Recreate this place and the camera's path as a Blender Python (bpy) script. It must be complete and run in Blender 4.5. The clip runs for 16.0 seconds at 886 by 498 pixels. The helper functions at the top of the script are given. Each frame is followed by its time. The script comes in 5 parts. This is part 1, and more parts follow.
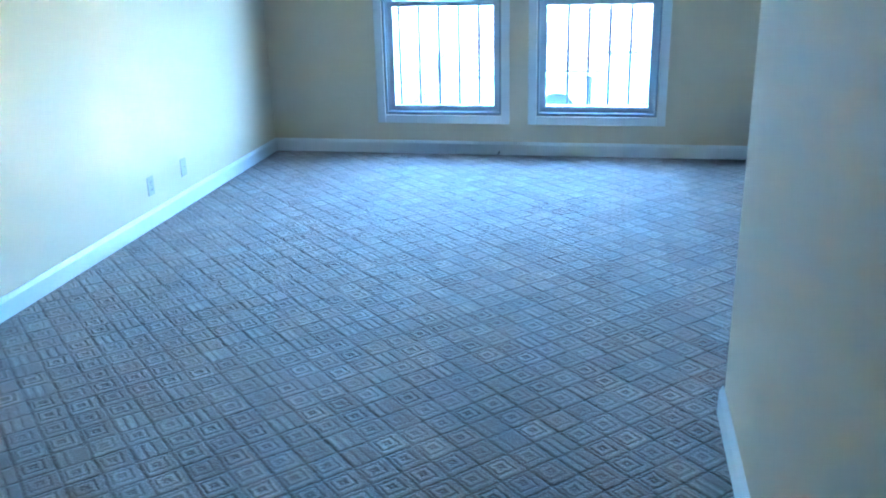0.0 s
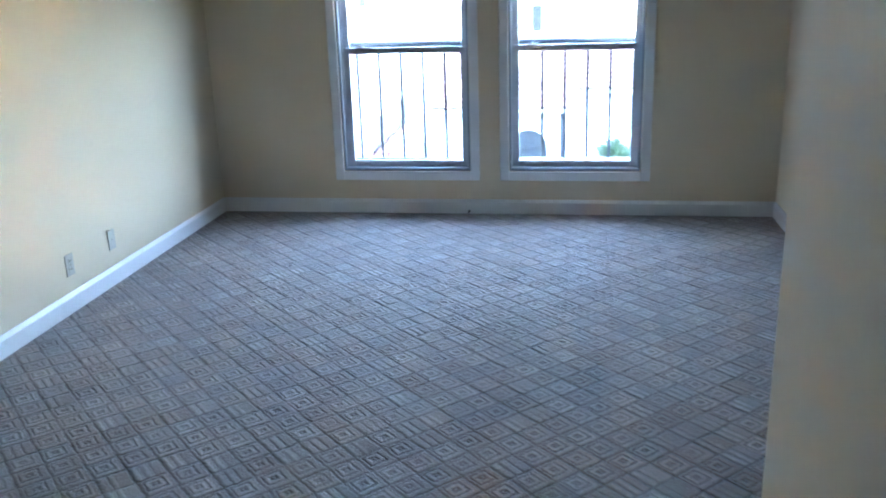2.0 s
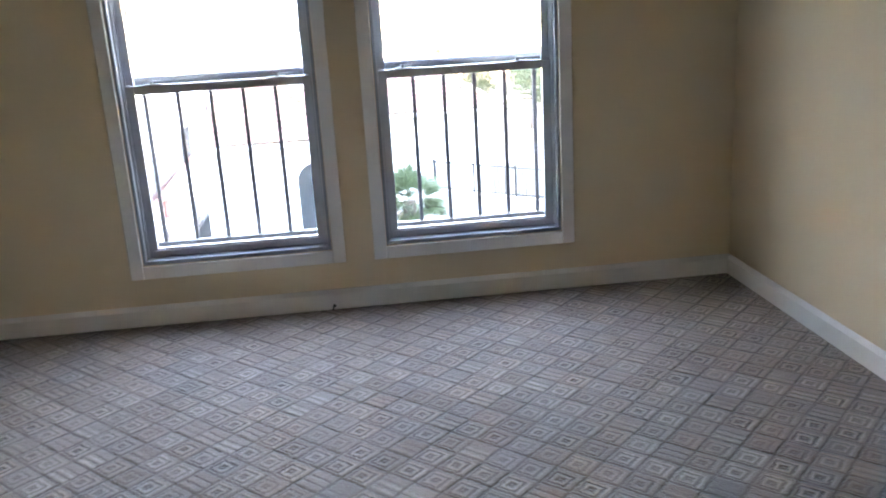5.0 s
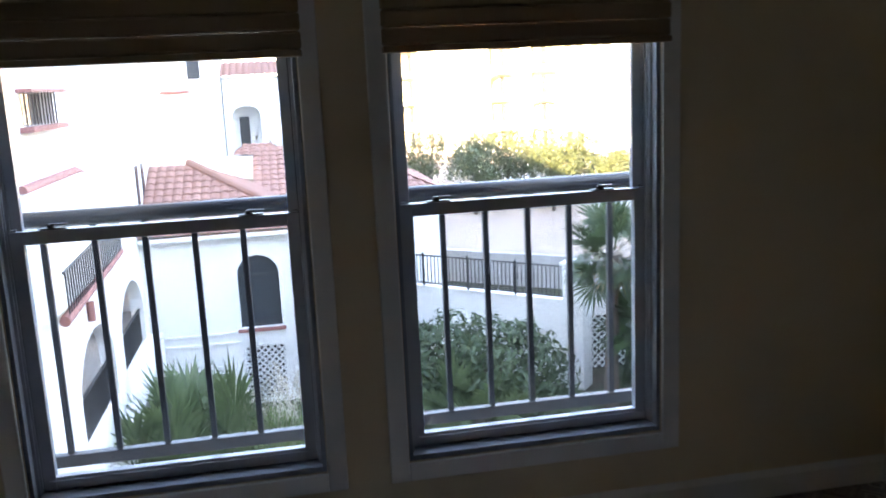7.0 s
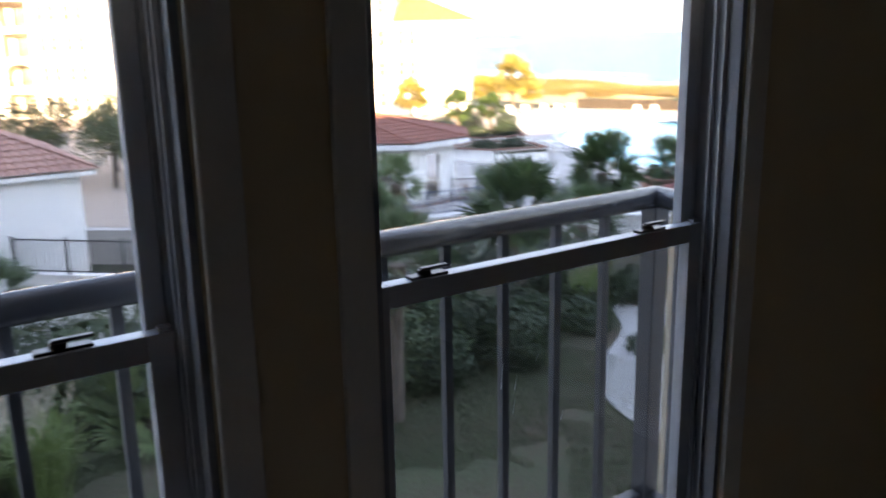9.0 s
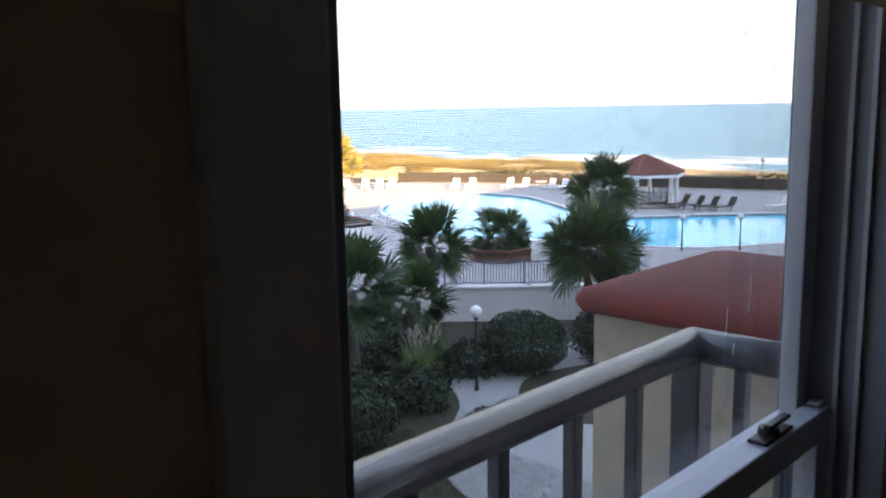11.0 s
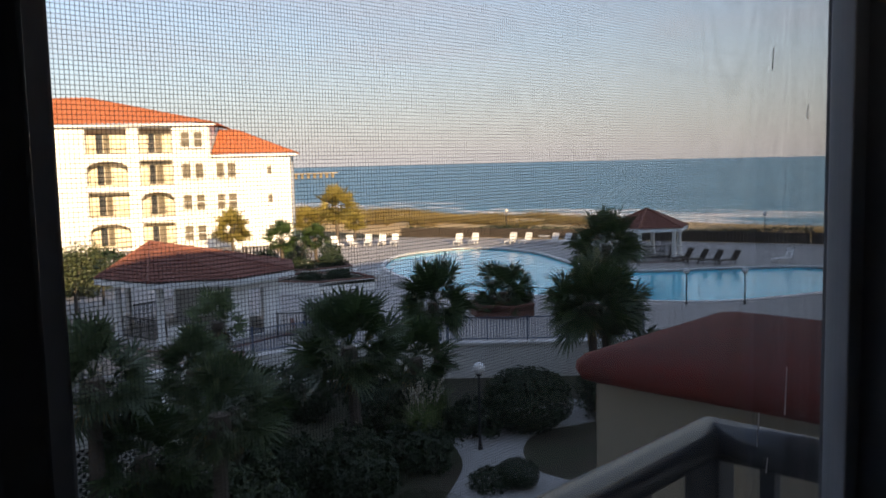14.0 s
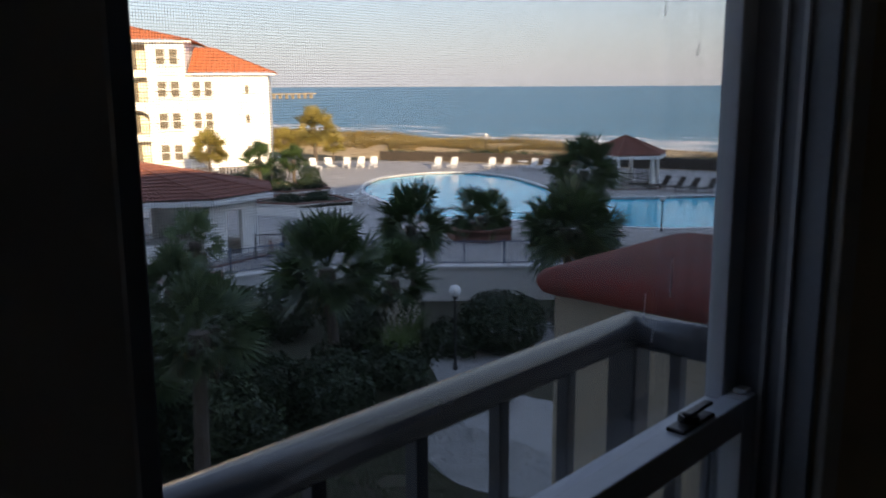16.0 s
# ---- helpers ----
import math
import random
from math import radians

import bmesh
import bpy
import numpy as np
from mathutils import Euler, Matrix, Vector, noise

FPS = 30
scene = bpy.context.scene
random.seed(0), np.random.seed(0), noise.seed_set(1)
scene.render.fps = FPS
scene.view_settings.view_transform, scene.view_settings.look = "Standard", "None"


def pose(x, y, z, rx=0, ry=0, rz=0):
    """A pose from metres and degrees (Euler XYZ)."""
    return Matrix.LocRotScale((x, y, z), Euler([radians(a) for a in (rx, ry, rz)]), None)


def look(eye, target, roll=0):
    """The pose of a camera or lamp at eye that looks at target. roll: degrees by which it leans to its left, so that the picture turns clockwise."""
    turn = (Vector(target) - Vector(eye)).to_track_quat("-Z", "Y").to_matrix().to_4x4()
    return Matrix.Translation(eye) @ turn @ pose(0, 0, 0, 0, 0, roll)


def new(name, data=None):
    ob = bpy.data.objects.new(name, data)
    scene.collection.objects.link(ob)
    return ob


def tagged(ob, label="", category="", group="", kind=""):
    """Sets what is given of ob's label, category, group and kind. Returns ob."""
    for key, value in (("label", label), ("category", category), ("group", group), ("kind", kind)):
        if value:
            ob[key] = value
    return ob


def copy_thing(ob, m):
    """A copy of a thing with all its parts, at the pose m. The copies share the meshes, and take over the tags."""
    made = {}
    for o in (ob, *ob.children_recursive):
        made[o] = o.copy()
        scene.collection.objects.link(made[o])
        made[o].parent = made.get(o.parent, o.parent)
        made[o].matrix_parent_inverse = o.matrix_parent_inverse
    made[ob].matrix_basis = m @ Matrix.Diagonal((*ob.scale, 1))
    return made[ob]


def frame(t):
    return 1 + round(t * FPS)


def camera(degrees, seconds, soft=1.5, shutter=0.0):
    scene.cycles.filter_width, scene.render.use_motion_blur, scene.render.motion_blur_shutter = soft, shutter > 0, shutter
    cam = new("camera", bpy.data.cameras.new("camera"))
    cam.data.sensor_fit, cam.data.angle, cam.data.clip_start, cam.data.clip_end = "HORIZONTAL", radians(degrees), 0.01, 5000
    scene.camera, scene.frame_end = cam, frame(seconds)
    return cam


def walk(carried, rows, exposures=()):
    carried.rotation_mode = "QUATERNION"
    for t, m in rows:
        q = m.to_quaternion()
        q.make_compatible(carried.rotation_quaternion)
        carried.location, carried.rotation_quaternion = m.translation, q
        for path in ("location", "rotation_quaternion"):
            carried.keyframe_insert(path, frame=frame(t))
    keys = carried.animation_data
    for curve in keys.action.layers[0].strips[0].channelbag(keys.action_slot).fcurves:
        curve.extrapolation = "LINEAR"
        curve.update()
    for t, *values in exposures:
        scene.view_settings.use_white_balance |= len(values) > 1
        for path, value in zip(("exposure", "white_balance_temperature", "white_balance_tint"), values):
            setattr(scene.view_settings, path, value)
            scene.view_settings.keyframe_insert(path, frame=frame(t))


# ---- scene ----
cam = camera(54.4, 16.0, soft=1.8, shutter=0.4)
PATH = [
    (0, (0.699, -6.78, 1.564), (0.327, -4.927, 0.908), -1.4),
    (0.5, (0.766, -6.748, 1.55), (0.434, -4.873, 0.939), -2.2),
    (1, (0.578, -6.651, 1.548), (0.32, -4.78, 0.889), -2.9),
    (1.5, (0.576, -6.414, 1.54), (0.369, -4.532, 0.898), -1.6),
    (2, (0.632, -6.107, 1.602), (0.317, -4.221, 1.018), -1.8),
    (2.5, (0.66, -5.812, 1.59), (0.234, -3.946, 1.012), -0.7),
    (3, (0.597, -5.488, 1.652), (0.228, -3.608, 1.08), 1.8),
    (5.5, (-0.096, -3.954, 1.479), (0.151, -2.048, 0.926), -4.3),
    (6, (-0.119, -3.57, 1.534), (0.139, -1.669, 0.97), -2.4),
    (6.5, (-0.208, -3.21, 1.569), (0.206, -1.301, 1.138), -1.8),
    (7, (-0.234, -2.779, 1.58), (0.12, -0.847, 1.204), -2.7),
    (7.5, (-0.342, -2.365, 1.568), (0.027, -0.449, 1.129), -1.1),
    (8, (-0.463, -1.905, 1.585), (0.154, -0.063, 1.108), -0.8),
    (8.5, (-0.54, -1.595, 1.63), (0.288, 0.187, 1.25), -0.6),
    (9, (-0.545, -1.2, 1.615), (0.551, 0.403, 1.13), -1.1),
    (9.5, (-0.482, -0.85, 1.605), (0.866, 0.544, 1.11), -0.6),
    (12, (0.019, -0.281, 1.588), (1.452, 1.091, 1.331), -1.4),
    (12.5, (0.034, -0.269, 1.589), (1.454, 1.121, 1.365), -0.6),
    (13, (0.042, -0.251, 1.588), (1.442, 1.16, 1.366), -0.9),
    (13.5, (0.048, -0.24, 1.588), (1.465, 1.156, 1.38), -1.2),
    (14, (0.054, -0.237, 1.587), (1.491, 1.14, 1.387), -1.3),
    (14.5, (0.053, -0.247, 1.589), (1.5, 1.113, 1.35), -0.6),
    (15, (0.091, -0.272, 1.591), (1.527, 1.087, 1.288), -1.1),
    (15.5, (0.022, -0.336, 1.588), (1.402, 1.072, 1.254), -0.5),
    (16, (-0.057, -0.384, 1.589), (1.393, 0.941, 1.215), -0.3),
]
EXPOSURES = [
    (0, 7.85, 4100, -6), (0.5, 7.45, 4450, -2), (1, 7.3, 4800, 3), (2, 7.2, 5350, 8), (3, 6.7, 5950, 12), (5.5, 6.85, 7300, 17), (6.2, 5.8, 7250, 17),
    (7, 4.7, 6750, 16), (8, 4.05, 6850, 17), (9.5, 3.35, 7250, 20), (12, 2.3, 6900, 18), (13, 1.28, 7000, 18), (14.5, 1.17, 6850, 18), (15.5, 1.15, 6650, 18), (16, 1.35, 6450, 17),
]
walk(cam, [(t, look(e, g, r)) for t, e, g, r in PATH], EXPOSURES)

# ---- light ----
SUN_ELEVATION = 13.0
SUN_FROM = Vector((-0.45, -0.89, 0.0)).normalized()
sun_dir = SUN_FROM * math.cos(radians(SUN_ELEVATION)) + Vector((0, 0, math.sin(radians(SUN_ELEVATION))))
world = bpy.data.worlds.new("world")
scene.world = world
world.use_nodes = True
wn, wl = world.node_tree.nodes, world.node_tree.links
sky = wn.new("ShaderNodeTexSky")
sky.sky_type, sky.sun_disc = "NISHITA", False
sky.sun_elevation = radians(SUN_ELEVATION)
sky.sun_rotation = -math.atan2(SUN_FROM.x, SUN_FROM.y)
sky.air_density, sky.dust_density, sky.ozone_density = 1.0, 0.2, 3.0
# thin high cloud over the clear sky
wt, wm, wc, wr, wx = (wn.new(k) for k in ("ShaderNodeTexCoord", "ShaderNodeMapping", "ShaderNodeTexNoise", "ShaderNodeMapRange", "ShaderNodeMix"))
wm.inputs["Scale"].default_value = (1.5, 1.5, 7.0)
wc.inputs["Scale"].default_value, wc.inputs["Detail"].default_value, wc.inputs["Roughness"].default_value = 2.2, 7.0, 0.6
wr.inputs[1].default_value, wr.inputs[2].default_value, wr.inputs[3].default_value, wr.inputs[4].default_value = 0.35, 0.75, 0.42, 0.78
wx.data_type = "RGBA"
wx.inputs["B"].default_value = (2.25, 2.2, 2.3, 1)
wl.new(wt.outputs["Generated"], wm.inputs[0])
wl.new(wm.outputs[0], wc.inputs["Vector"])
wl.new(wc.outputs[0], wr.inputs[0])
# haze thickens towards the horizon
ws, wh, wk = (wn.new(k) for k in ("ShaderNodeSeparateXYZ", "ShaderNodeMapRange", "ShaderNodeMath"))
wh.inputs[1].default_value, wh.inputs[2].default_value, wh.inputs[3].default_value, wh.inputs[4].default_value = 0.0, 0.30, 0.92, 0.0
wk.operation = "MAXIMUM"
wz, wq = wn.new("ShaderNodeMapRange"), wn.new("ShaderNodeMath")
wz.inputs[1].default_value, wz.inputs[2].default_value, wz.inputs[3].default_value, wz.inputs[4].default_value = 0.2, 0.6, 1.0, 0.45
wq.operation = "MULTIPLY"
wl.new(wt.outputs["Generated"], ws.inputs[0])
wl.new(ws.outputs[2], wh.inputs[0])
wl.new(wh.outputs[0], wk.inputs[0])
wl.new(ws.outputs[2], wz.inputs[0])
wl.new(wr.outputs[0], wq.inputs[0])
wl.new(wz.outputs[0], wq.inputs[1])
wl.new(wq.outputs[0], wk.inputs[1])
wl.new(wk.outputs[0], wx.inputs["Factor"])
wl.new(sky.outputs[0], wx.inputs["A"])
wl.new(wx.outputs["Result"], wn["Background"].inputs[0])
wn["Background"].inputs[1].default_value = 0.15
sun = new("sun", bpy.data.lights.new("sun", "SUN"))
sun.data.energy, sun.data.angle, sun.data.color = 5.0, radians(0.5), (1.0, 0.76, 0.47)
sun.matrix_world = look(sun_dir * 100, (0, 0, 0))

# ---- materials ----
def nodes(m):
    m.use_nodes = True
    return m.node_tree.nodes, m.node_tree.links, m.node_tree.nodes["Principled BSDF"]


def make(name, color, color2=None, rough=0.6, grain=40.0, stain=1.5, mix=0.35, bump=0.1, metal=0.0, per_object=0.0, stretch=None, gloss=0.5):
    """Two scales of noise between two colours, fine relief, and a spread of tone from object to object."""
    m = bpy.data.materials.new(name)
    n, l, b = nodes(m)
    color2 = color2 or tuple(c * 0.72 for c in color)
    geo = n.new("ShaderNodeNewGeometry")
    src = geo.outputs["Position"]
    if stretch:
        mp = n.new("ShaderNodeMapping")
        mp.inputs["Scale"].default_value = stretch
        l.new(src, mp.inputs[0])
        src = mp.outputs[0]
    fine, wide = n.new("ShaderNodeTexNoise"), n.new("ShaderNodeTexNoise")
    for t, sc, d in ((fine, grain, 4.0), (wide, stain, 5.0)):
        l.new(src, t.inputs["Vector"])
        t.inputs["Scale"].default_value, t.inputs["Detail"].default_value = sc, d
    add = n.new("ShaderNodeMath")
    add.operation = "MULTIPLY_ADD"
    l.new(fine.outputs[0], add.inputs[0])
    add.inputs[1].default_value = 0.5
    half = n.new("ShaderNodeMath")
    half.operation = "MULTIPLY"
    l.new(wide.outputs[0], half.inputs[0])
    half.inputs[1].default_value = 0.5
    l.new(half.outputs[0], add.inputs[2])
    ramp = n.new("ShaderNodeMapRange")
    ramp.inputs[1].default_value, ramp.inputs[2].default_value = 0.5 - mix, 0.5 + mix
    l.new(add.outputs[0], ramp.inputs[0])
    cm = n.new("ShaderNodeMix")
    cm.data_type = "RGBA"
    l.new(ramp.outputs[0], cm.inputs["Factor"])
    cm.inputs["A"].default_value, cm.inputs["B"].default_value = (*color2, 1), (*color, 1)
    out = cm.outputs["Result"]
    if per_object:
        info, hs, mr = n.new("ShaderNodeObjectInfo"), n.new("ShaderNodeHueSaturation"), n.new("ShaderNodeMapRange")
        mr.inputs[3].default_value, mr.inputs[4].default_value = 1 - per_object, 1 + per_object
        l.new(info.outputs["Random"], mr.inputs[0])
        l.new(mr.outputs[0], hs.inputs["Value"])
        l.new(out, hs.inputs["Color"])
        out = hs.outputs[0]
    l.new(out, b.inputs["Base Color"])
    if bump:
        bp = n.new("ShaderNodeBump")
        bp.inputs["Strength"].default_value, bp.inputs["Distance"].default_value = bump, 0.4 / grain
        l.new(fine.outputs[0], bp.inputs["Height"])
        l.new(bp.outputs[0], b.inputs["Normal"])
    b.inputs["Roughness"].default_value, b.inputs["Metallic"].default_value = rough, metal
    b.inputs["Specular IOR Level"].default_value = gloss
    return m


def leafy(name, color, color2):
    """Leaves: tone from leaf to leaf, some light passing through."""
    m = bpy.data.materials.new(name)
    n, l, b = nodes(m)
    geo, cm = n.new("ShaderNodeNewGeometry"), n.new("ShaderNodeMix")
    cm.data_type = "RGBA"
    l.new(geo.outputs["Random Per Island"], cm.inputs["Factor"])
    cm.inputs["A"].default_value, cm.inputs["B"].default_value = (*color, 1), (*color2, 1)
    l.new(cm.outputs["Result"], b.inputs["Base Color"])
    b.inputs["Roughness"].default_value = 0.5
    tr, ms = n.new("ShaderNodeBsdfTranslucent"), n.new("ShaderNodeMixShader")
    l.new(cm.outputs["Result"], tr.inputs[0])
    ms.inputs[0].default_value = 0.25
    l.new(b.outputs[0], ms.inputs[1])
    l.new(tr.outputs[0], ms.inputs[2])
    l.new(ms.outputs[0], n["Material Output"].inputs[0])
    return m


def glass_mat(name, tint=(1, 1, 1)):
    m = bpy.data.materials.new(name)
    n, l, b = nodes(m)
    tr, gl, lw, pw, mr, ms = (n.new(k) for k in ("ShaderNodeBsdfTransparent", "ShaderNodeBsdfGlossy", "ShaderNodeLayerWeight", "ShaderNodeMath", "ShaderNodeMapRange", "ShaderNodeMixShader"))
    tr.inputs[0].default_value = (*tint, 1)
    gl.inputs["Roughness"].default_value = 0.02
    pw.operation = "POWER"
    pw.inputs[1].default_value = 5.0
    l.new(lw.outputs["Facing"], pw.inputs[0])
    mr.inputs[3].default_value, mr.inputs[4].default_value = 0.03, 0.7
    l.new(pw.outputs[0], mr.inputs[0])
    l.new(mr.outputs[0], ms.inputs[0])
    l.new(tr.outputs[0], ms.inputs[1])
    l.new(gl.outputs[0], ms.inputs[2])
    l.new(ms.outputs[0], n["Material Output"].inputs[0])
    return m


def carpet_mat():
    """Cut-loop carpet: a diagonal grid of small squares, each with rings woven in, in greys and taupe."""
    m = bpy.data.materials.new("carpet")
    n, l, b = nodes(m)

    def mth(op, a, c=None, d=None):
        k = n.new("ShaderNodeMath")
        k.operation = op
        for i, v in enumerate((a, c, d)):
            if v is None:
                continue
            if isinstance(v, (int, float)):
                k.inputs[i].default_value = v
            else:
                l.new(v, k.inputs[i])
        return k.outputs[0]

    geo, mp, sep = n.new("ShaderNodeNewGeometry"), n.new("ShaderNodeMapping"), n.new("ShaderNodeSeparateXYZ")
    warp, fuzz, blot, wear, tuft = (n.new("ShaderNodeTexNoise") for k in range(5))
    for t, sc, det in ((warp, 11, 3), (fuzz, 150, 3), (blot, 2.2, 3), (wear, 15, 4), (tuft, 75, 2)):
        l.new(geo.outputs["Position"], t.inputs["Vector"])
        t.inputs["Scale"].default_value, t.inputs["Detail"].default_value = sc, det
    mp.inputs["Rotation"].default_value = (0, 0, radians(45))
    mp.inputs["Scale"].default_value = (1 / 0.112,) * 3
    l.new(geo.outputs["Position"], mp.inputs[0])
    l.new(mp.outputs[0], sep.inputs[0])
    ragged = mth("MULTIPLY", mth("SUBTRACT", tuft.outputs[0], 0.5), 0.14)
    u = mth("ADD", mth("MULTIPLY_ADD", warp.outputs[0], 0.12, sep.outputs[0]), ragged)
    v = mth("SUBTRACT", mth("MULTIPLY_ADD", warp.outputs[0], -0.12, sep.outputs[1]), ragged)
    fu, fv = mth("FRACT", u), mth("FRACT", v)
    d = mth("MAXIMUM", mth("ABSOLUTE", mth("SUBTRACT", fu, 0.5)), mth("ABSOLUTE", mth("SUBTRACT", fv, 0.5)))
    cell = n.new("ShaderNodeCombineXYZ")
    l.new(mth("FLOOR", u), cell.inputs[0])
    l.new(mth("FLOOR", v), cell.inputs[1])
    rnd = n.new("ShaderNodeTexWhiteNoise")
    l.new(cell.outputs[0], rnd.inputs[0])
    pick = rnd.outputs[0]
    other = lambda k: mth("FRACT", mth("MULTIPLY", pick, k))

    def band(w, at, half):
        """1 on a soft line of that half width, 0 away from it"""
        return mth("MAXIMUM", mth("SUBTRACT", 1.0, mth("DIVIDE", mth("ABSOLUTE", mth("SUBTRACT", w, at)), half)), 0.0)

    # dark joints, with relief shade painted along one side of each square; most squares hold rings, the rest strokes
    # along one way
    joint = mth("MAXIMUM", band(fu, 0.07, 0.11), band(fv, 0.07, 0.11))
    odd = mth("GREATER_THAN", other(7.3), 0.18)
    even = mth("SUBTRACT", 1.0, odd)
    rings = mth("MAXIMUM", band(d, 0.29, 0.07), band(d, 0.07, 0.09))
    strokes = mth("MAXIMUM", band(fv, 0.40, 0.07), mth("MULTIPLY", band(fv, 0.70, 0.07), mth("GREATER_THAN", pick, 0.4)))
    inner = mth("ADD", mth("MULTIPLY", rings, odd), mth("MULTIPLY", strokes, even))
    groove = mth("MAXIMUM", mth("MULTIPLY", joint, mth("MULTIPLY_ADD", other(17.9), 0.5, 0.5)), mth("MULTIPLY", inner, mth("MULTIPLY_ADD", other(3.7), 0.6, 0.22)))
    groove = mth("MULTIPLY", groove, mth("MAXIMUM", mth("MULTIPLY_ADD", wear.outputs[0], 2.6, -0.35), 0.0))
    # pale lines beside the grooves: highlights of the pile put into the colour
    shine = mth("MAXIMUM", mth("MULTIPLY", mth("MAXIMUM", band(d, 0.38, 0.06), band(d, 0.19, 0.05)), odd), mth("MULTIPLY", mth("MAXIMUM", band(fv, 0.26, 0.06), band(fv, 0.56, 0.06)), even))
    lift = mth("MULTIPLY", shine, mth("MULTIPLY", other(23.3), mth("MULTIPLY", wear.outputs[0], 1.6)))
    ramp = n.new("ShaderNodeValToRGB")
    e = ramp.color_ramp
    e.elements[0].position, e.elements[0].color = 0.0, (0.47, 0.39, 0.34, 1)
    e.elements[1].position, e.elements[1].color = 1.0, (0.062, 0.044, 0.038, 1)
    body = e.elements.new(0.22)
    body.color = (0.285, 0.232, 0.204, 1)
    l.new(mth("ADD", mth("MULTIPLY_ADD", groove, 0.76, 0.22), mth("MULTIPLY", lift, -0.36)), ramp.inputs[0])
    hs = n.new("ShaderNodeHueSaturation")
    val = mth("ADD", mth("ADD", mth("MULTIPLY_ADD", fuzz.outputs[0], 0.55, 0.02), mth("MULTIPLY", wear.outputs[0], 0.42)), mth("ADD", mth("MULTIPLY_ADD", other(13.7), 0.22, 0.02), mth("MULTIPLY", blot.outputs[0], 0.5)))
    l.new(val, hs.inputs["Value"])
    l.new(mth("MULTIPLY_ADD", other(31.1), 0.5, 0.75), hs.inputs["Saturation"])
    l.new(ramp.outputs[0], hs.inputs["Color"])
    l.new(hs.outputs[0], b.inputs["Base Color"])
    bp = n.new("ShaderNodeBump")
    bp.inputs["Strength"].default_value, bp.inputs["Distance"].default_value = 0.95, 0.010
    l.new(mth("ADD", mth("MULTIPLY", fuzz.outputs[0], 0.5), mth("MULTIPLY", groove, -0.9)), bp.inputs["Height"])
    l.new(bp.outputs[0], b.inputs["Normal"])
    b.inputs["Roughness"].default_value = 0.95
    b.inputs["Specular IOR Level"].default_value = 0.15
    b.inputs["Sheen Weight"].default_value = 0.35
    return m


def water_mat(name, color, scale, strength, rough, foam=False):
    m = bpy.data.materials.new(name)
    n, l, b = nodes(m)
    geo, mp = n.new("ShaderNodeNewGeometry"), n.new("ShaderNodeMapping")
    mp.inputs["Scale"].default_value = (scale, scale * 0.35, scale)
    l.new(geo.outputs["Position"], mp.inputs[0])
    w, w2 = n.new("ShaderNodeTexNoise"), n.new("ShaderNodeTexNoise")
    w.inputs["Scale"].default_value, w.inputs["Detail"].default_value = 1.0, 6
    w2.inputs["Scale"].default_value, w2.inputs["Detail"].default_value = 0.06, 3
    l.new(mp.outputs[0], w.inputs["Vector"])
    l.new(mp.outputs[0], w2.inputs["Vector"])
    bp = n.new("ShaderNodeBump")
    bp.inputs["Strength"].default_value, bp.inputs["Distance"].default_value = strength, 0.5 / scale
    l.new(w.outputs[0], bp.inputs["Height"])
    l.new(bp.outputs[0], b.inputs["Normal"])
    cm = n.new("ShaderNodeMix")
    cm.data_type = "RGBA"
    l.new(w2.outputs[0], cm.inputs["Factor"])
    cm.inputs["A"].default_value, cm.inputs["B"].default_value = (*(c * 0.75 for c in color), 1), (*(c * 1.25 for c in color), 1)
    l.new(cm.outputs["Result"], b.inputs["Base Color"])
    b.inputs["Roughness"].default_value = rough
    b.inputs["IOR"].default_value = 1.33
    b.inputs["Specular IOR Level"].default_value = 0.22
    return m


WALL = make("cream_wall_paint", (0.68, 0.57, 0.40), (0.63, 0.53, 0.37), rough=0.75, grain=220, stain=1.2, bump=0.12, gloss=0.25)
CEIL = make("ceiling_paint", (0.78, 0.77, 0.73), rough=0.9, grain=120, bump=0.25, mix=1.2)
TRIM = make("white_trim_paint", (0.76, 0.75, 0.73), (0.68, 0.67, 0.65), rough=0.42, grain=90, stain=4, bump=0.04)
VINYL = make("white_vinyl_sash", (0.52, 0.54, 0.58), (0.45, 0.47, 0.51), rough=0.26, grain=70, stain=5, bump=0.03)
TRACK = make("grey_vinyl_track", (0.27, 0.29, 0.33), rough=0.45, grain=90, stain=6, bump=0.04)
LOCKM = make("bronze_lock", (0.05, 0.045, 0.045), rough=0.35, grain=200, stain=20, metal=0.6)
SHADE = make("tan_shade_fabric", (0.36, 0.27, 0.17), (0.27, 0.20, 0.13), rough=0.9, grain=300, stain=5, bump=0.3)
PLATE = make("almond_plastic", (0.52, 0.48, 0.40), rough=0.4, grain=120, stain=10, bump=0.02)
DARK = make("dark_slot", (0.02, 0.02, 0.02), rough=0.6)
CARPET = carpet_mat()
GLASS = glass_mat("window_glass", (0.97, 0.985, 0.98))
WIRE = make("dark_screen_wire", (0.02, 0.02, 0.022), rough=0.7, bump=0)
STREAK = make("dried_water_mark", (0.75, 0.76, 0.78), rough=0.7, bump=0)
# lighter copy of the railing metal: skylight from above put into the colour
HANDRAIL = make("sky_lit_aluminium", (0.052, 0.058, 0.072), (0.038, 0.043, 0.054), rough=0.22, grain=120, stain=4, bump=0.05)
RAIL = make("dark_aluminium", (0.028, 0.032, 0.042), (0.020, 0.023, 0.030), rough=0.4, grain=120, stain=4, bump=0.05)
STUCCO = make("white_stucco", (0.82, 0.80, 0.76), (0.73, 0.71, 0.67), rough=0.85, grain=30, stain=0.5, bump=0.35)
